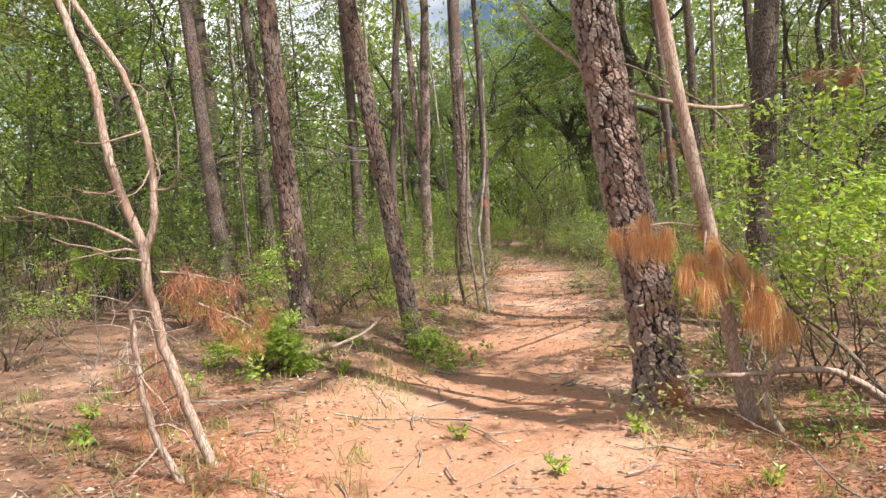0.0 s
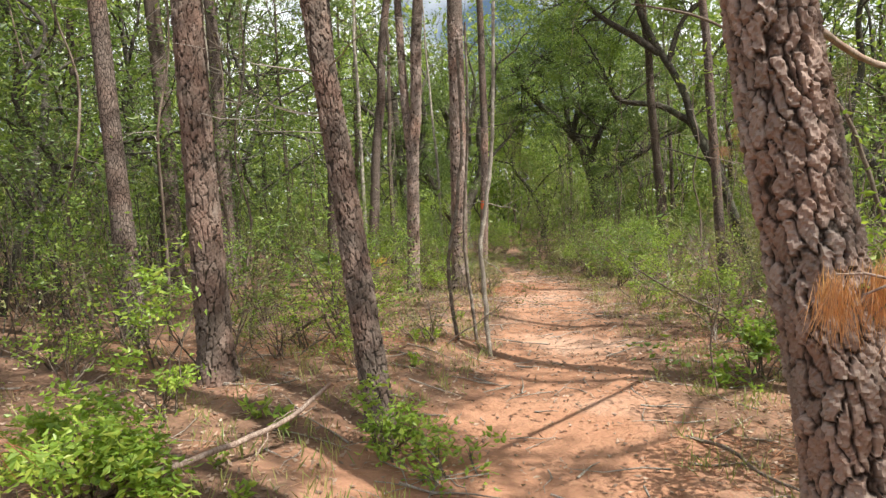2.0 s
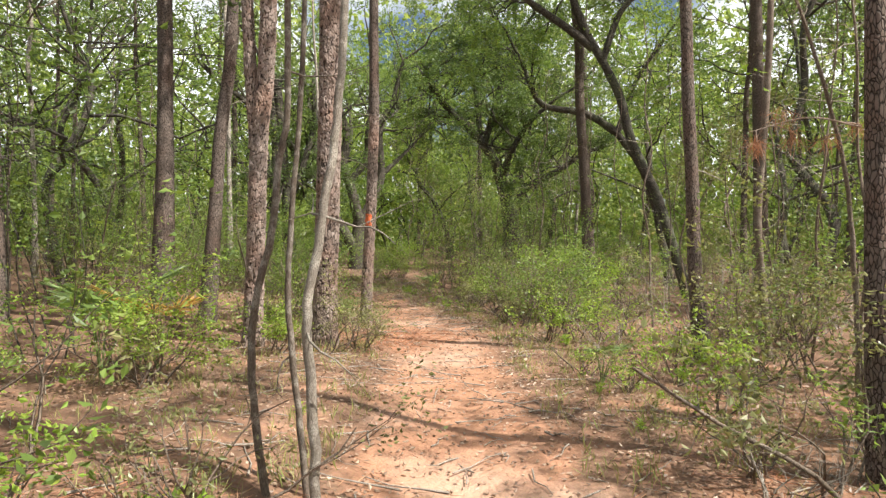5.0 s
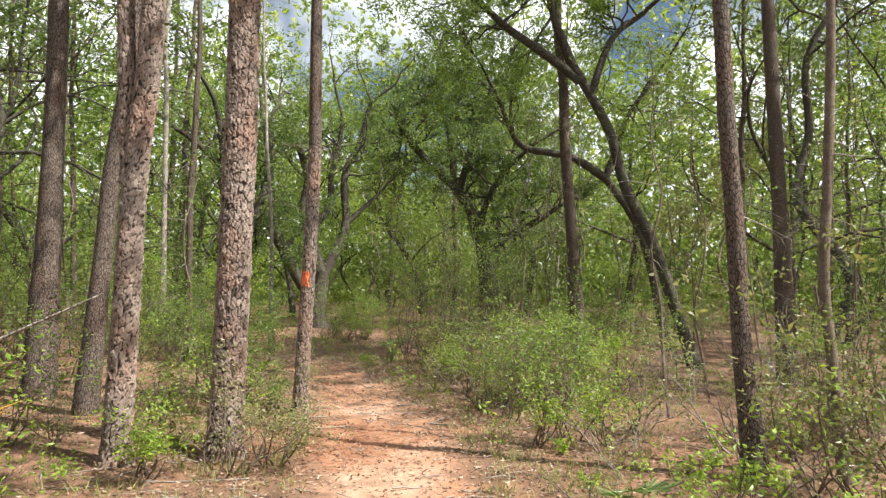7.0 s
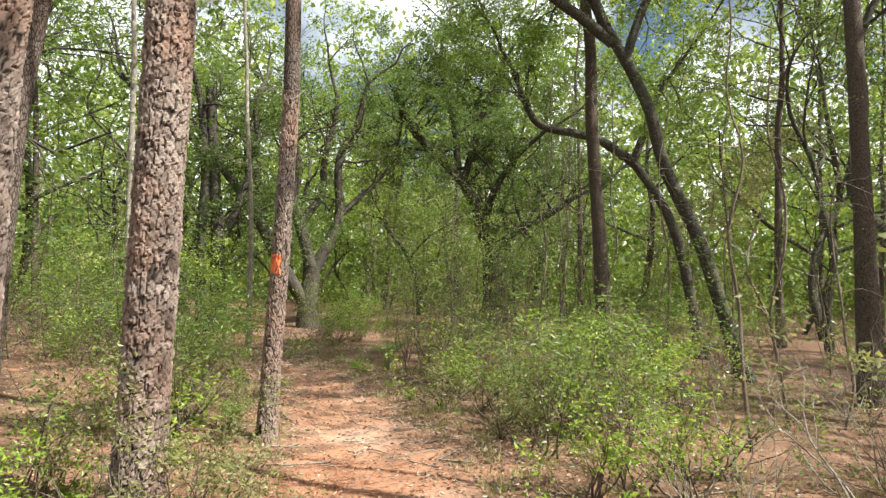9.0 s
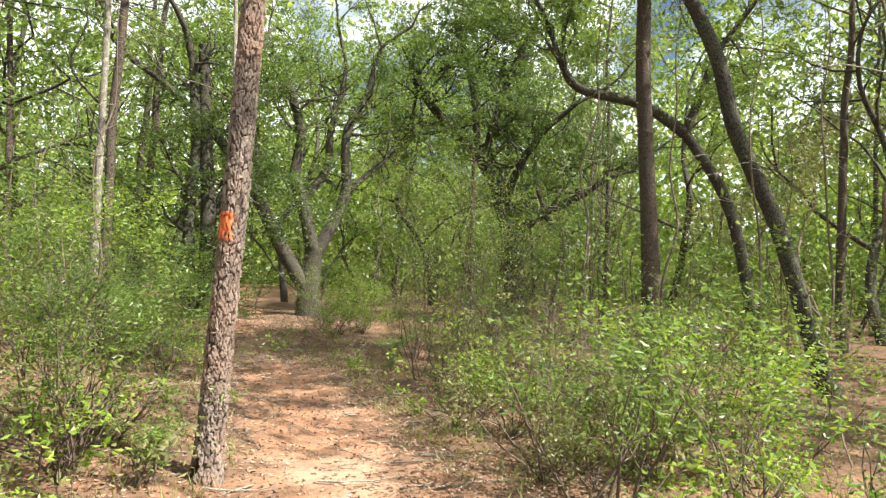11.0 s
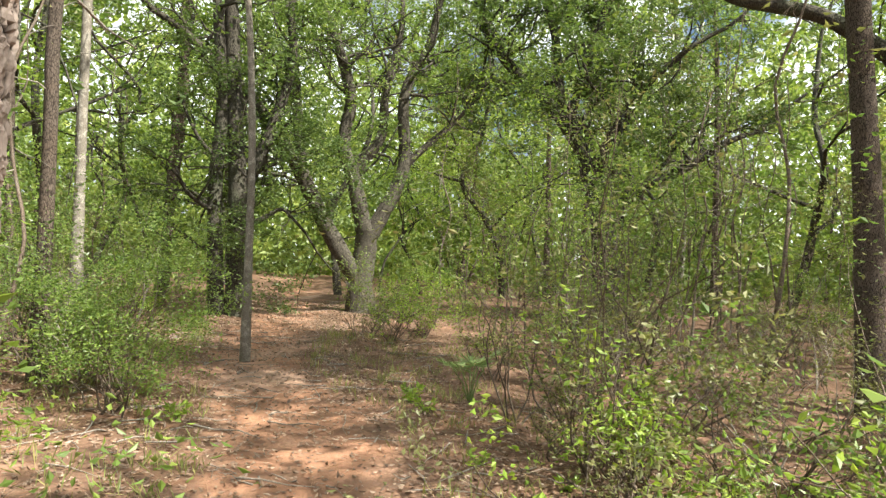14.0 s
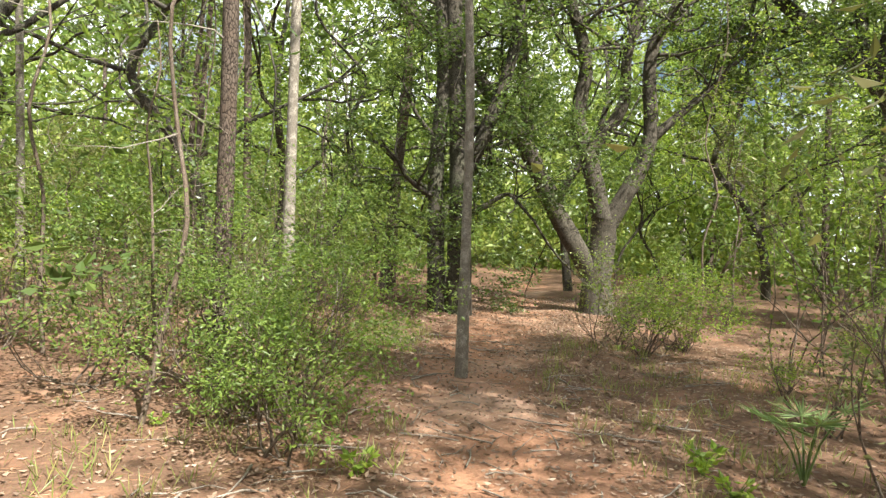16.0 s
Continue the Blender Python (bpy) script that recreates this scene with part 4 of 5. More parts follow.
# ---- forest floor ----
def litter():
    rng = np.random.default_rng(101)
    n = 85000
    y = rng.uniform(0, 34, n) ** 1.0
    x = trail_x(y) + rng.normal(0, 2.2, n)
    d = np.abs(x - trail_x(y))
    keep = rng.random(n) < np.where(y < 8, 0.16 + 0.75 * ease(0.6, 1.8, d), np.interp(y, [8, 14, 20], [0.45, 0.8, 1.0]) * (0.6 + 0.4 * ease(0.2, 1.0, d)))
    x, y = x[keep], y[keep]
    c = np.stack([x, y, rise(x, y) + rng.uniform(0.004, 0.02, len(x))], -1)
    a = rng.normal(0, 1, c.shape) * [1, 1, 0.22]
    v, f = leaves(c, a, 0.045, 0.024, rng, 0.3)
    tagged(new("fallen_leaves", mesh_of("fallen_leaves", v, f, M_LITTER, False)), "dry brown fallen leaves on the forest floor", "leaf litter", kind="stuff")
    n = 26000
    y = rng.uniform(0, 26, n)
    x = trail_x(y) + rng.normal(0, 2.8, n)
    keep = rng.random(n) < 0.25 + 0.75 * ease(0.5, 1.6, np.abs(x - trail_x(y)))
    x, y = x[keep], y[keep]
    c = np.stack([x, y, rise(x, y) + rng.uniform(0.004, 0.016, len(x))], -1)
    v, f = leaves(c, rng.normal(0, 1, c.shape) * [1, 1, 0.08], 0.15, 0.005, rng, 0.1)
    tagged(new("pine_straw", mesh_of("pine_straw", v, f, M_STRAW, False)), "reddish dry pine needles strewn on sand", "pine straw", kind="stuff")


litter()


def straw_heaps():
    rng = np.random.default_rng(107)
    spots = [(3.1, 4.2, 0.45), (3.5, 4.6, 0.5), (2.75, 3.7, 0.3), (-0.35, 3.75, 0.45), (-0.9, 4.3, 0.5), (0.2, 3.3, 0.3), (-0.6, 9.0, 0.6), (-1.8, 8.6, 0.7), (2.9, 6.6, 0.5), (3.2, 9.9, 0.6), (0.1, 15.6, 0.5), (-0.2, 14.9, 0.5)]
    c = np.concatenate([np.column_stack([rng.normal(x, w, 900), rng.normal(y, w, 900)]) for x, y, w in spots])
    c = np.column_stack([c, rise(c[:, 0], c[:, 1]) + rng.uniform(0.004, 0.03, len(c))])
    v, f = leaves(c, rng.normal(0, 1, c.shape) * [1, 1, 0.15], 0.15, 0.005, rng, 0.1)
    tagged(new("pine_straw", mesh_of("pine_straw", v, f, M_RED, False)), "heaps of rust-red dry pine needles on sand", "pine straw", kind="stuff")


straw_heaps()


def grass():
    rng = np.random.default_rng(103)
    n = 1500
    y = rng.uniform(1.5, 26, n)
    x = trail_x(y) + rng.choice([-1, 1], n) * (0.75 + np.abs(rng.normal(0, 1.8, n)))
    c = np.repeat(np.stack([x, y], -1), 11, 0) + rng.normal(0, 0.06, (n * 11, 2))
    c = np.column_stack([c, rise(c[:, 0], c[:, 1])])
    v, f = leaves(c, rng.normal(0, 0.45, c.shape) + [0, 0, 1], 0.13, 0.008, rng, 0.1)
    tagged(new("grass", mesh_of("grass", v, f, M_GRASS, False)), "sparse short grass tufts in the sand", "grass", kind="stuff")


grass()


# ---- saplings, fallen wood and dead boughs by the trail ----
def stick(name, lines, mat, label, category, sides=8, seed=1, twigs=0, rest=True, group=""):
    """Wood in one or more limbs; each a name, a line in the world, and its radii at both ends."""
    rng = np.random.default_rng(seed)
    x, y, z = lines[0][1][0]
    if rest:
        z = floor_z(x, y) - 0.02
    thing = empty(name, x, y, z, label, category, group)
    for i, (nm, pts, r0, r1) in enumerate(lines):
        loc = np.array(pts, float) - [x, y, z]
        if i == 0 and rest:
            loc[0][2] = 0
        l_ = smooth_line(np.column_stack([loc, np.linspace(r0, r1, len(loc))]), 6)
        l_[1:, :3] += rng.normal(0, r0 * 0.12, (len(l_) - 1, 3))
        v, f = tube(l_[:, :3], l_[:, 3], sides, 0.14, rng)
        part(nm, mesh_of(nm, v, f, mat), thing)
        out, tips = [], []
        for _ in range(twigs):
            k = rng.integers(len(l_) // 4, len(l_))
            grow(l_[k, :3], rng.normal(0, 1, 3), rng.uniform(0.15, 0.5), max(l_[k, 3] * 0.35, 0.003), 1, rng, out, tips, 0.0, 0.7, 0.3, (1, 3))
        if out:
            v, f = joined([tube(a, b, 4) for a, b, _ in out])
            tagged(part("twigwork", mesh_of("twigwork", v, f, mat), thing), kind="stuff")
    return thing


stick("sapling", [
    ("stem", [(0.06, 3.46, 0.1), (-0.08, 3.43, 0.57), (-0.19, 3.4, 1.04), (-0.22, 3.4, 1.37), (-0.3, 3.38, 1.62), (-0.36, 3.36, 1.92), (-0.39, 3.35, 2.22), (-0.51, 3.33, 2.58), (-0.62, 3.3, 3.1), (-0.7, 3.3, 3.9)], 0.030, 0.018),
    ("side_stem", [(-0.22, 3.4, 1.30), (-0.15, 3.42, 1.47), (-0.14, 3.42, 1.84), (-0.22, 3.4, 2.21), (-0.41, 3.35, 2.57), (-0.6, 3.3, 2.95), (-0.8, 3.25, 3.6)], 0.022, 0.012),
    ("side_stem", [(-0.22, 3.4, 1.35), (-0.47, 3.34, 1.49), (-0.67, 3.29, 1.54), (-0.85, 3.26, 1.6)], 0.010, 0.004)],
    M_PALE, "crooked dead pale sapling with peeling pinkish bark", "sapling", 10, 1, 9)
stick("snag", [("stem", [(0.05, 3.21, 0.05), (-0.06, 3.18, 0.40), (-0.12, 3.17, 0.72), (-0.13, 3.17, 1.04)], 0.022, 0.014)], M_PALE,
      "thin broken dead stem with a splintered top", "dead stem", 8, 2, 12)
stick("sapling", [("stem", [(0.56, 9.4, 0), (0.52, 9.4, 0.74), (0.5, 9.39, 1.14), (0.56, 9.39, 1.53), (0.62, 9.4, 1.96), (0.66, 9.4, 2.45), (0.7, 9.4, 3.6)], 0.025, 0.017)],
      M_LICHEN, "thin sapling with pale mottled grey bark", "sapling", 10, 3, 3)
stick("sapling", [("stem", [(0.13, 9.9, 0), (0.06, 9.89, 0.62), (0.06, 9.89, 1.08), (0.15, 9.9, 1.5), (0.19, 9.91, 1.9), (0.24, 9.91, 2.24), (0.22, 9.9, 3.4)], 0.022, 0.017)],
      M_STEM, "thin wavy dark sapling", "sapling", 10, 4, 3)
stick("sapling", [("stem", [(0.33, 10.0, 0), (0.25, 10.0, 0.77), (0.22, 9.99, 1.16), (0.24, 9.99, 1.66), (0.3, 9.99, 2.6), (0.3, 9.99, 3.6)], 0.020, 0.013)],
      M_STEM, "thin straight dark sapling", "sapling", 10, 5, 3)
def thin_stem(seed, height):
    rng = np.random.default_rng(seed)
    thing = empty("sapling", 0, 0, 0, "thin bare upright sapling in the thicket", "sapling", "thin saplings")
    line = [np.array([0, 0, -0.03])]
    for _ in range(7):
        line.append(line[-1] + np.array([rng.normal(0, 0.02), rng.normal(0, 0.02), 1 / 7]) * height)
    l_ = smooth_line(np.column_stack([line, np.linspace(0.02, 0.006, 8)]), 3)
    v, f = tube(l_[:, :3], l_[:, 3], 5, 0.1, rng)
    part("stem", mesh_of("stem", v, f, M_TWIG), thing)
    v, f = dead_stubs(line[2:], rng, 9, 0.8, 0.006)
    tagged(part("twigwork", mesh_of("twigwork", v, f, M_GREYTWIG), thing), kind="stuff")
    v, f = foliage(np.array(line[4:]) + rng.normal(0, 0.15, (4, 3)), 14, 0.25, 0.05, 0.026, rng)
    part("foliage", mesh_of("foliage", v, f, M_LEAF_OLIVE, False), thing)
    return thing


for seed, height in ((211, 4.5), (212, 3.6), (213, 5.5)):
    spread_out(thin_stem(seed, height), scatter(R, 12, (1.8, 9, 14, 31), 1.8, 0.5, (0.7, 1.2), 3.2) + scatter(R, 10, (-10, -2.2, 9, 26), 1.8, 0.5, (0.7, 1.2), 4.0)
               + scatter(R, 6, (-8, 6, 26, 36), 1.8, 0.5, (0.8, 1.3), 3) + scatter(R, 4, (3.4, 8, 5, 13), 1.8, 0.5, (0.7, 1.1), 2.6))
stick("fallen_branch", [("branch", [(3.24, 9.62, 0.05), (2.83, 9.59, 0.42), (2.39, 9.55, 0.66), (1.98, 9.51, 0.92)], 0.015, 0.007)], M_TWIG,
      "long bare grey branch leaning over the undergrowth", "branch", 8, 6, 5)
stick("fallen_branch", [("branch", [(-0.85, 5.0, 0.26), (-0.4, 5.55, 0.29), (-0.05, 6.0, 0.38), (0.12, 6.3, 0.52)], 0.020, 0.012)], M_PALE,
      "pale bare fallen branch lying on the sand", "branch", 8, 7, 2)
stick("fallen_branch", [("branch", [(3.95, 4.88, 0.15), (3.5, 4.78, 0.30), (3.0, 4.65, 0.33), (2.55, 4.55, 0.34)], 0.026, 0.012)], M_PALE,
      "grey fallen branch propped on brushwood", "branch", 8, 8, 5)
stick("fallen_branch", [("branch", [(3.95, 5.06, 0.1), (3.6, 4.98, 0.42), (3.29, 4.9, 0.70), (2.89, 4.8, 1.13)], 0.020, 0.008)], M_TWIG,
      "thin leaning dead branch", "branch", 8, 9, 6)
stick("fallen_branch", [("branch", [(3.15, 4.55, 0.02), (3.05, 4.62, 0.2), (3.1, 4.6, 0.36), (3.2, 4.55, 0.55)], 0.022, 0.010)], M_PALE,
      "short broken pale branch stuck in the ground", "branch", 8, 19, 5)
stick("fallen_log", [("log", [(3.0, 3.12, 0.06), (2.78, 3.22, 0.07), (2.6, 3.3, 0.06)], 0.045, 0.04)], M_PINE, "short rotting log on the ground", "log", 12, 10, 0)
stick("bare_branch", [("branch", [(2.24, 5.46, 2.15), (2.05, 5.55, 2.5), (1.72, 5.7, 2.85), (1.5, 5.8, 3.3)], 0.020, 0.008)], M_PALE, "bare pale dead branch on the pine", "branch", 7, 11, 3, False)
stick("bare_branch", [("branch", [(2.33, 5.6, 2.3), (2.75, 6.4, 2.28), (3.3, 7.3, 2.3), (3.72, 7.95, 2.38)], 0.016, 0.022)], M_PALE, "bare grey branch reaching between two pines", "branch", 7, 12, 4, False)
stick("sapling", [("stem", [(2.55, 8.3, 0), (2.5, 8.28, 0.4), (2.56, 8.2, 0.8), (2.48, 8.2, 1.15)], 0.010, 0.004)], M_TWIG, "thin bare seedling at the trail's edge", "sapling", 6, 13, 4)
stick("sapling", [("stem", [(4.25, 9.3, 0), (4.2, 9.3, 0.9), (4.0, 9.35, 1.8), (3.75, 9.35, 2.4), (3.2, 9.3, 2.85), (2.6, 9.2, 3.2), (2.0, 9.1, 3.35)], 0.026, 0.010)], M_TWIG,
      "bare arching sapling bent over the trail", "sapling", 8, 14, 10)
stick("sapling", [("stem", [(4.0, 11.4, 0), (3.95, 11.4, 1.0), (3.85, 11.4, 2.0), (3.6, 11.4, 2.9), (3.2, 11.3, 3.9)], 0.022, 0.010)], M_TWIG,
      "thin bare curved sapling", "sapling", 8, 15, 10)
stick("fallen_branch", [("branch", [(2.15, 7.2, 0.03), (2.35, 6.85, 0.05), (2.45, 6.5, 0.04), (2.62, 6.2, 0.05)], 0.014, 0.007)], M_TWIG, "dark fallen branch on the trail's edge", "branch", 7, 16, 2)
stick("fallen_branch", [("branch", [(-0.9, 4.2, 0.22), (-0.6, 4.1, 0.30), (-0.2, 4.25, 0.28)], 0.010, 0.005)], M_GREYTWIG, "thin grey fallen branch on the sand", "branch", 6, 17, 4)
stick("fallen_branch", [("branch", [(-1.6, 9.2, 0.2), (-1.2, 9.0, 0.45), (-0.9, 8.9, 0.5), (-0.5, 8.8, 0.3)], 0.02, 0.01)], M_TWIG, "dark bent branch arched over litter", "branch", 7, 18, 4)


def dead_bough(line, clumps, mat, seed, label, length=0.18, needles=150, r0=0.009, fan=0.19):
    """A broken pine bough whose dry needles hang down in tassels."""
    rng = np.random.default_rng(seed)
    x, y, z = line[0]
    thing = empty("dead_pine_bough", x, y, z, label, "branch", "dead pine boughs")
    loc = np.array(line, float) - [x, y, z]
    l_ = smooth_line(np.column_stack([loc, np.linspace(r0, r0 * 0.35, len(loc))]), 8)
    v, f = tube(l_[:, :3], l_[:, 3], 6)
    part("stem", mesh_of("stem", v, f, M_PALE), thing)
    for _ in range(clumps):
        k = rng.integers(len(l_) // 5, len(l_))
        e = l_[k, :3] + rng.normal(0, 0.07, 3)
        tv, tf = tube([l_[k, :3], (l_[k, :3] + e) / 2 + [0, 0, 0.01], e], [0.004, 0.004, 0.003], 4)
        twig = part("twig", mesh_of("twig", tv, tf, M_PALE), thing)
        n = needles
        c = e + rng.normal(0, 0.022, (n, 3))
        a = rng.normal(0, fan, (n, 3)) + [0, 0, -1]
        nv, nf = leaves(c, a, length, 0.0034, rng, 0.2)
        part("needle_tuft", mesh_of("needle_tuft", nv, nf, mat, False), twig)
    return thing


ORANGE = "broken pine bough with hanging dry orange needles"
dead_bough([(2.80, 4.86, 1.22), (2.60, 4.75, 1.27), (2.42, 4.7, 1.26), (2.28, 4.68, 1.21)], 9, M_ORANGE, 131, ORANGE)
dead_bough([(2.80, 4.82, 1.22), (2.77, 4.70, 1.12), (2.74, 4.6, 1.0), (2.70, 4.55, 0.92)], 8, M_ORANGE, 132, ORANGE, 0.2)
dead_bough([(2.86, 4.82, 1.12), (2.92, 4.7, 0.98), (2.98, 4.6, 0.86), (3.02, 4.55, 0.72)], 9, M_ORANGE, 133, ORANGE, 0.2)
dead_bough([(3.0, 4.75, 0.8), (3.08, 4.7, 0.7), (3.15, 4.66, 0.62)], 4, M_ORANGE, 134, ORANGE, 0.16)
dead_bough([(2.52, 5.12, 0.3), (2.56, 5.0, 0.22), (2.6, 4.9, 0.17)], 7, M_RED, 135, "reddish dry needles heaped at a pine's foot", 0.15, 90, 0.009, 0.5)
RED = "fallen pine bough with dry reddish needles"
dead_bough([(-0.28, 3.6, 1.2), (-0.2, 3.75, 1.17), (-0.05, 3.9, 1.1), (0.08, 4.0, 1.0)], 10, M_RED, 141, RED, 0.14, 75, 0.008, 0.75)
dead_bough([(-0.12, 3.7, 1.0), (0.0, 3.85, 0.9), (0.1, 3.95, 0.8)], 7, M_RED, 142, RED, 0.14, 75, 0.008, 0.75)
dead_bough([(-0.15, 3.45, 0.75), (-0.35, 3.5, 0.66), (-0.5, 3.5, 0.52)], 5, M_RED, 143, RED, 0.13, 60, 0.007, 0.7)
dead_bough([(-0.1, 3.5, 0.55), (-0.2, 3.4, 0.5), (-0.4, 3.35, 0.42)], 4, M_RED, 144, RED, 0.13, 60, 0.007, 0.7)
dead_bough([(4.0, 8.05, 2.6), (4.5, 7.8, 2.62), (5.0, 7.6, 2.5), (5.5, 7.5, 2.4)], 12, M_RED, 145, "pine bough with rust-red dead needles", 0.17, 80, 0.009, 0.6)
dead_bough([(3.9, 11.3, 2.3), (3.5, 11.2, 2.35), (3.1, 11.2, 2.25)], 6, M_RED, 146, "broken bough with faded brown needles", 0.16, 60, 0.008, 0.6)


# ---- single bushes that stand out ----
def bush_at(seed, x, y, height, width, stems, mat, label, per, leaf, spread=0.08):
    b = shrub("bush", seed, height, width, stems, mat, label, round(per * 1.25), leaf, None, 1, spread * 1.35)
    b.matrix_basis = pose(x, y, floor_z(x, y) - 0.02, 0, 0, seed * 37 % 360)


bush_at(151, -0.62, 5.2, 0.36, 0.75, 12, M_LEAF_BRIGHT, "low bright green glossy-leaved bush beside a pine", 9, 0.055, 0.06)
bush_at(152, -0.95, 6.3, 0.55, 0.6, 6, M_LEAF_BRIGHT, "small green bush against a dark trunk", 8, 0.05, 0.06)
bush_at(153, 0.42, 6.45, 0.3, 0.6, 6, M_LEAF_BRIGHT, "low sprig of bright green leaves at a pine's foot", 4, 0.055, 0.05)
bush_at(154, 0.78, 6.35, 0.26, 0.7, 7, M_LEAF_BRIGHT, "low sprawling green seedling on the trail's edge", 4, 0.055, 0.05)
bush_at(155, 3.75, 5.6, 1.55, 1.3, 11, M_LEAF_BRIGHT, "tall bright yellow-green bush in full sun", 13, 0.06, 0.10)
bush_at(156, 4.5, 6.3, 1.7, 1.4, 11, M_LEAF_BRIGHT, "tall bright yellow-green bush in full sun", 13, 0.06, 0.10)
bush_at(157, 3.3, 6.9, 1.3, 1.0, 7, M_LEAF, "leafy green bush behind a pine", 8, 0.055, 0.09)
bush_at(158, 3.3, 4.25, 0.22, 0.4, 4, M_LEAF, "low green seedlings among dead branches", 3, 0.042, 0.05)
bush_at(159, -1.75, 12.1, 0.95, 1.3, 10, M_LEAF_BRIGHT, "sunlit yellow-green bush under palmetto fans", 10, 0.045, 0.09)
bush_at(160, -2.3, 12.6, 1.0, 1.2, 9, M_LEAF_BRIGHT, "sunlit yellow-green bush under palmetto fans", 9, 0.045, 0.09)
bush_at(161, -0.55, 13.9, 0.75, 0.9, 8, M_LEAF_OLIVE, "low olive bush at a pine's foot", 8, 0.035, 0.07)
bush_at(162, -0.3, 14.35, 0.7, 0.8, 8, M_LEAF_OLIVE, "low olive bush at a pine's foot", 8, 0.035, 0.07)
bush_at(163, -1.15, 13.75, 0.5, 0.7, 8, M_LEAF_BRIGHT, "low fern-green bush between two pines", 8, 0.04, 0.06)
bush_at(164, -3.4, 20.75, 1.1, 1.5, 12, M_LEAF, "broad dense bush beside the trail", 32, 0.032, 0.11)
bush_at(165, -2.95, 20.6, 0.9, 1.0, 9, M_LEAF, "low green bush at the trail's edge", 28, 0.03, 0.09)
bush_at(166, -4.4, 21.3, 1.15, 1.4, 9, M_LEAF, "tall leafy bush around a slim pine", 20, 0.035, 0.12)
bush_at(167, -2.0, 17.0, 1.5, 1.4, 9, M_LEAF_BRIGHT, "bright green shrub close to a blazed pine", 20, 0.036, 0.10)
bush_at(168, -1.5, 16.3, 1.1, 1.1, 8, M_LEAF, "leafy green shrub close to a blazed pine", 18, 0.036, 0.10)
bush_at(169, -0.95, 16.4, 0.42, 0.35, 5, M_LEAF, "small leafy shrub at a blazed pine's foot", 7, 0.036, 0.05)
bush_at(170, 1.9, 17.6, 0.5, 1.9, 12, M_LEAF, "bright sunlit low bush among grey brush", 11, 0.042, 0.08)
bush_at(171, 2.7, 18.2, 0.55, 2.4, 12, M_LEAF, "bright sunlit low bush among grey brush", 11, 0.042, 0.08)
bush_at(172, 0.75, 20.9, 2.5, 1.5, 8, M_LEAF, "tall loose sapling cluster with fine green leaves", 10, 0.045, 0.16)
bush_at(174, 0.25, 21.0, 2.0, 1.0, 5, M_LEAF, "slender leafy sapling cluster near the trail", 14, 0.036, 0.19)
bush_at(178, 1.2, 20.3, 2.1, 1.2, 6, M_LEAF_OLIVE, "loose leafy sapling cluster in the brush", 13, 0.036, 0.18)
bush_at(179, 1.0, 18.9, 0.6, 1.2, 7, M_LEAF_OLIVE, "low spreading olive shrub beside the trail", 4, 0.036, 0.08)
bush_at(301, -2.75, 20.25, 0.75, 1.0, 9, M_LEAF, "low leafy bush in front of a taller one", 14, 0.034, 0.09)
bush_at(302, -4.75, 20.6, 1.3, 1.5, 9, M_LEAF_DARK, "dense dark green bush beside the trail", 18, 0.04, 0.13)
bush_at(303, -5.8, 21.4, 1.7, 1.7, 9, M_LEAF, "broad green bush at the wood's edge", 16, 0.048, 0.15)
bush_at(304, -7.0, 21.0, 1.9, 1.7, 8, M_LEAF, "broad green bush at the wood's edge", 16, 0.05, 0.16)
bush_at(305, -0.1, 25.6, 3.0, 1.8, 8, M_LEAF_BRIGHT, "tall yellow-green sapling clump in the sun", 13, 0.06, 0.2)
bush_at(306, 0.7, 24.3, 2.8, 1.7, 8, M_LEAF, "tall leafy sapling clump", 13, 0.06, 0.2)
bush_at(307, -1.6, 26.6, 0.9, 1.4, 9, M_LEAF_BRIGHT, "bright low bush near an oak's foot", 12, 0.05, 0.1)
bush_at(308, -2.2, 29.6, 1.0, 1.6, 9, M_LEAF, "green bush beside an oak's trunk", 14, 0.055, 0.12)
bush_at(312, 3.2, 17.2, 1.05, 1.6, 9, M_LEAF_BRIGHT, "bright green bush in the brush", 12, 0.045, 0.1)
bush_at(313, 3.7, 18.7, 1.3, 1.6, 9, M_LEAF, "green bush in the brush", 12, 0.05, 0.12)
bush_at(175, 3.1, 11.8, 0.5, 0.6, 5, M_LEAF_BRIGHT, "pale green seedling beside a fallen branch", 6, 0.05, 0.05)
bush_at(176, 4.0, 8.6, 3.0, 0.8, 4, M_LEAF_BRIGHT, "tall thin sapling with bright translucent leaves", 6, 0.06, 0.12)
bush_at(177, 3.0, 8.9, 0.5, 0.6, 6, M_LEAF_BRIGHT, "low bright seedling at the trail's edge", 7, 0.07, 0.06)


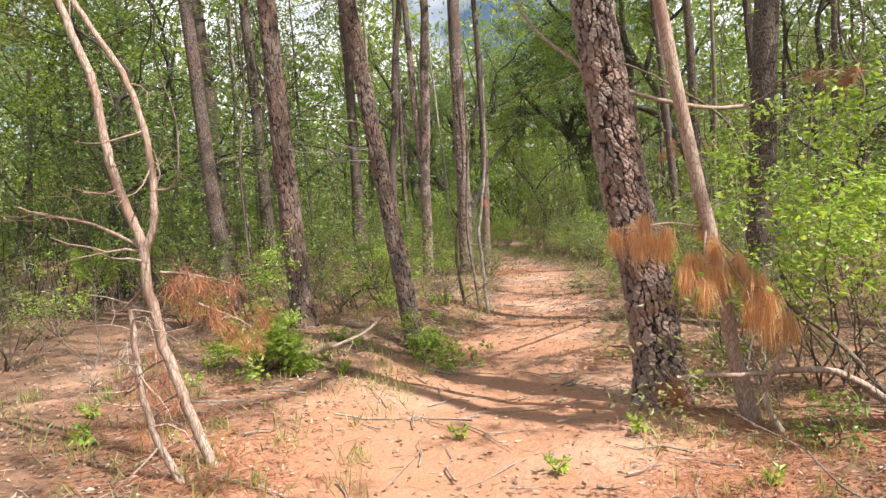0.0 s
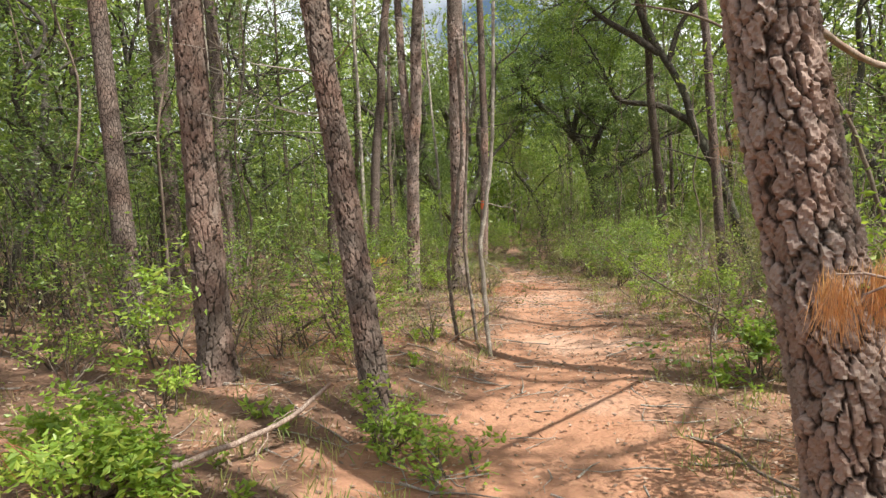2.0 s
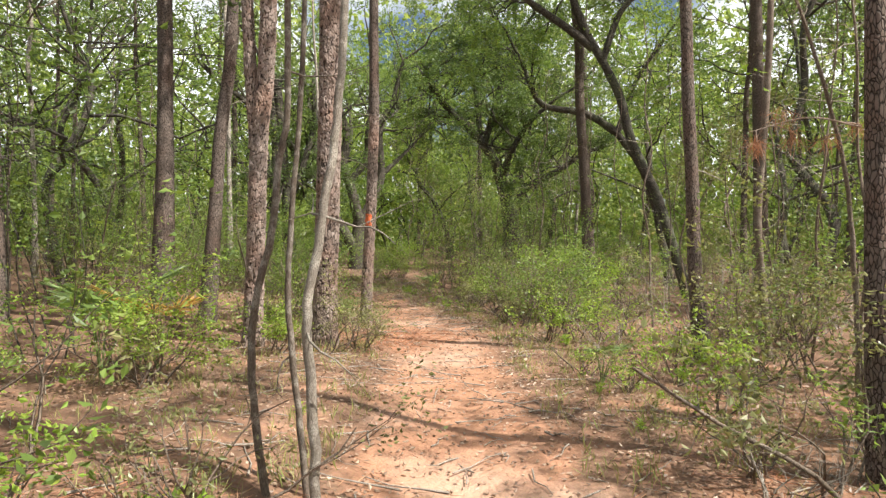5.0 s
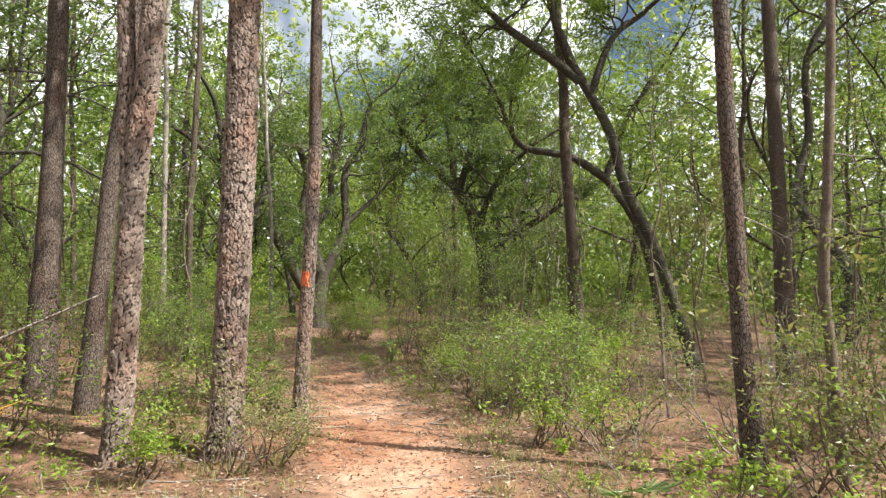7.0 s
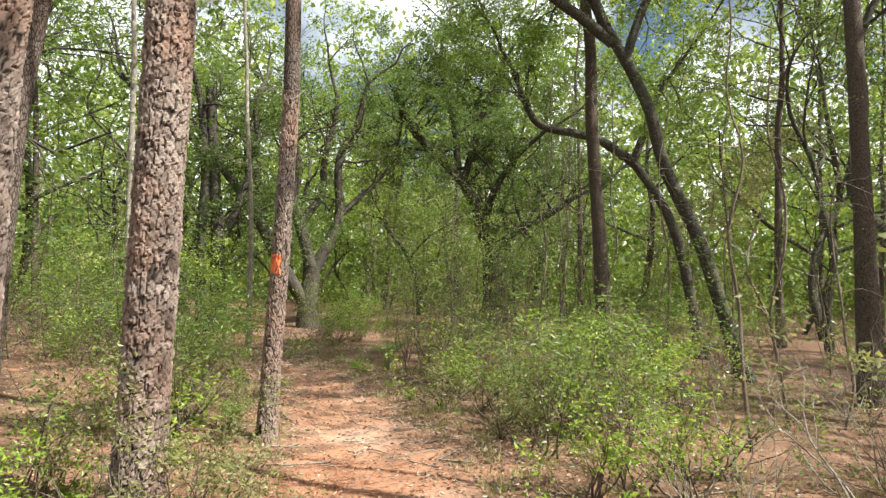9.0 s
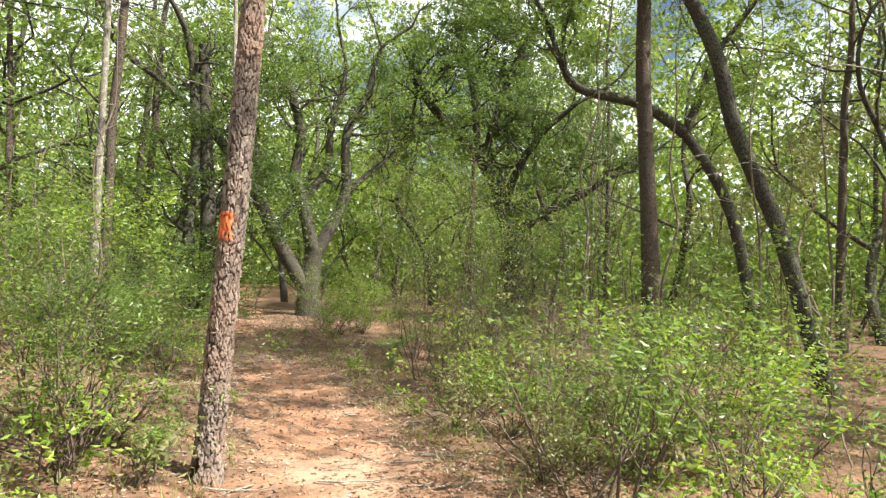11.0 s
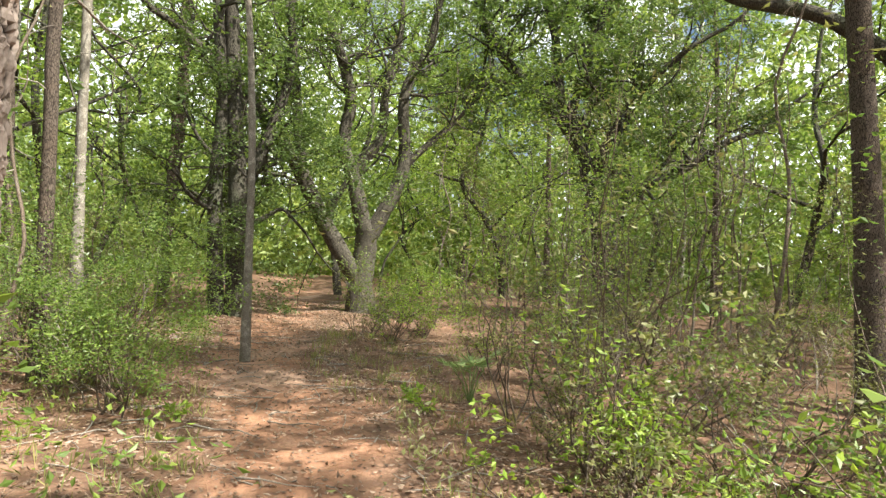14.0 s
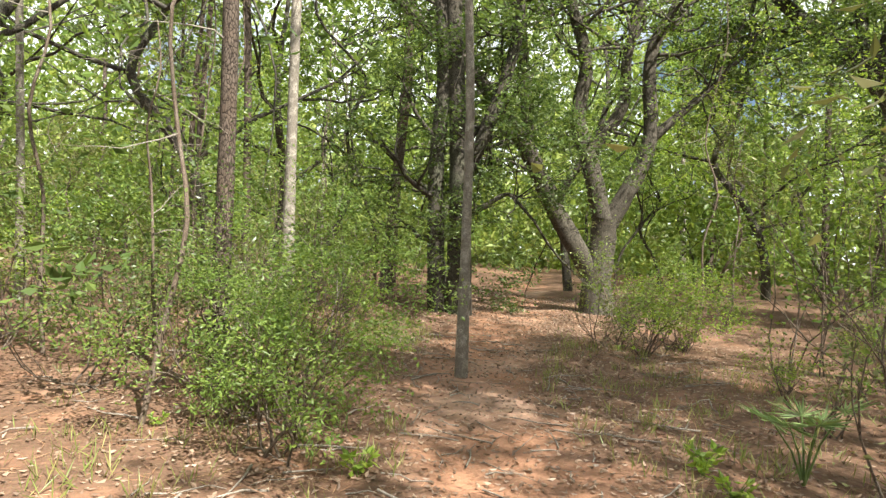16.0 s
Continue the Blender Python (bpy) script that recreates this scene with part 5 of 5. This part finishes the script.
def palmetto(x, y, seed, fans, label, mat, size=0.5):
    """A clump of fan leaves, each a stalk with pleated blades."""
    rng = np.random.default_rng(seed)
    z = floor_z(x, y)
    thing = empty("palmetto", x, y, z, label, "palm", "palmettos")
    for k in range(fans):
        a, lean = rng.uniform(0, 6.28), rng.uniform(0.15, 0.55)
        h = rng.uniform(0.55, 0.95) * size * 2
        tip = np.array([math.cos(a) * lean * h, math.sin(a) * lean * h, h])
        v, f = tube([np.zeros(3), tip * [0.4, 0.4, 0.55], tip], [0.008, 0.006, 0.004], 5)
        stalk = part("stalk", mesh_of("stalk", v, f, M_PALM), thing)
        out = np.array([math.cos(a), math.sin(a), 0.5])
        side = np.array([-math.sin(a), math.cos(a), 0])
        ang = np.linspace(-1.9, 1.9, 22)
        d = np.cos(ang)[:, None] * out + np.sin(ang)[:, None] * side + rng.normal(0, 0.05, (22, 3))
        v, f = leaves(np.repeat(tip[None], 22, 0), d, size * 0.75, size * 0.055, rng, 0.5)
        part("fan", mesh_of("fan", v, f, mat, False), stalk)
    return thing


palmetto(-2.25, 12.2, 181, 6, "palmetto with pale green fan leaves", M_PALM)
palmetto(-1.85, 12.5, 182, 4, "palmetto with yellowing orange fan leaves", M_PALM_DEAD, 0.42)
palmetto(2.4, 12.9, 183, 4, "small palmetto in the brush", M_PALM, 0.22)
palmetto(-0.15, 21.6, 184, 6, "low dark palmetto at the trail's edge", M_PALM, 0.25)


def pine_seedling(x, y, height, seed, label):
    """A young pine: a stem, upswept shoots and round brushes of long needles."""
    rng = np.random.default_rng(seed)
    thing = empty("pine_seedling", x, y, floor_z(x, y) - 0.02, label, "plant")
    v, f = tube([np.zeros(3), np.array([0.02, 0.01, 0.5]) * height, np.array([0.0, 0.03, 0.9]) * height], [0.018, 0.013, 0.008], 7)
    part("stem", mesh_of("stem", v, f, M_STEM), thing)
    for k in range(9):
        a, z = k * 2.4, height * (0.35 + 0.065 * k)
        base = np.array([0.01, 0.015, z])
        tip = base + np.array([math.cos(a), math.sin(a), 0.8]) * height * (0.34 - 0.022 * k)
        v, f = tube([base, (base + tip) / 2, tip], [0.008, 0.007, 0.005], 5)
        shoot = part("shoot", mesh_of("shoot", v, f, M_STEM), thing)
        c = base + (tip - base) * rng.uniform(0.35, 1, (170, 1))
        v, f = leaves(c, rng.normal(0, 0.8, c.shape) + (tip - base) / np.linalg.norm(tip - base), 0.19, 0.006, rng, 0.1, 0.0)
        part("needle_tuft", mesh_of("needle_tuft", v, f, M_LEAF_BRIGHT, False), shoot)


pine_seedling(-5.3, 8.7, 1.05, 221, "young green pine with long soft needles")


def twig_litter():
    rng = np.random.default_rng(191)
    pieces = []
    for _ in range(900):
        y = rng.uniform(1.5, 26)
        x = trail_x(y) + rng.choice([-1, 1]) * abs(rng.normal(1.3, 1.5))
        a, n = rng.uniform(0, 6.28), 4
        ln = rng.uniform(0.12, 0.6)
        t = np.linspace(0, 1, n)
        px = x + math.cos(a) * ln * t + rng.normal(0, 0.012, n)
        py = y + math.sin(a) * ln * t + rng.normal(0, 0.012, n)
        pieces.append(tube(np.stack([px, py, rise(px, py) + rng.uniform(0.004, 0.03, n)], -1), np.linspace(0.006, 0.002, n) * rng.uniform(0.6, 1.6), 4))
    v, f = joined(pieces)
    tagged(new("twig_litter", mesh_of("twig_litter", v, f, M_GREYTWIG)), "small grey-brown fallen twigs on the sand", "twigwork", kind="stuff")


twig_litter()


def seedlings():
    """Small green sprouts along the trail's edges."""
    rng = np.random.default_rng(205)
    thing = empty("seedling", 0, 0, 0, "small bright green seedling sprouting from sand", "plant", "seedlings")
    for k in range(4):
        a = rng.uniform(0, 6.28)
        tip = np.array([math.cos(a) * 0.06, math.sin(a) * 0.06, rng.uniform(0.08, 0.17)])
        v, f = tube([np.zeros(3), tip * [0.4, 0.4, 0.6], tip], [0.0025, 0.002, 0.0015], 4)
        stem = part("stem", mesh_of("stem", v, f, M_LEAF), thing)
        c = np.repeat(tip[None], 9, 0) * rng.uniform(0.45, 1, (9, 1))
        v, f = leaves(c, rng.normal(0, 1, (9, 3)) * [1, 1, 0.5] + [0, 0, 0.25], 0.055, 0.026, rng)
        part("leaf_tuft", mesh_of("leaf_tuft", v, f, M_LEAF_BRIGHT, False), stem)
    spots = [(0.45, 2.55, 0, 1.4), (0.3, 2.75, 80, 1.3), (0.15, 2.7, 30, 1.1), (1.85, 3.9, 50, 1.0), (2.3, 4.55, 10, 1.1), (1.2, 4.4, 70, 0.9), (-0.9, 3.6, 20, 1.2), (-1.3, 4.1, 90, 1.0)]
    while len(spots) < 70:
        y = rng.uniform(2.2, 22)
        x = trail_x(y) + rng.choice([-1, 1]) * rng.uniform(0.75, 3.0)
        if walk_gap(x, y) > 1.3:
            spots.append((x, y, rng.uniform(0, 360), rng.uniform(0.6, 1.4)))
    spread_out(thing, spots)


seedlings()
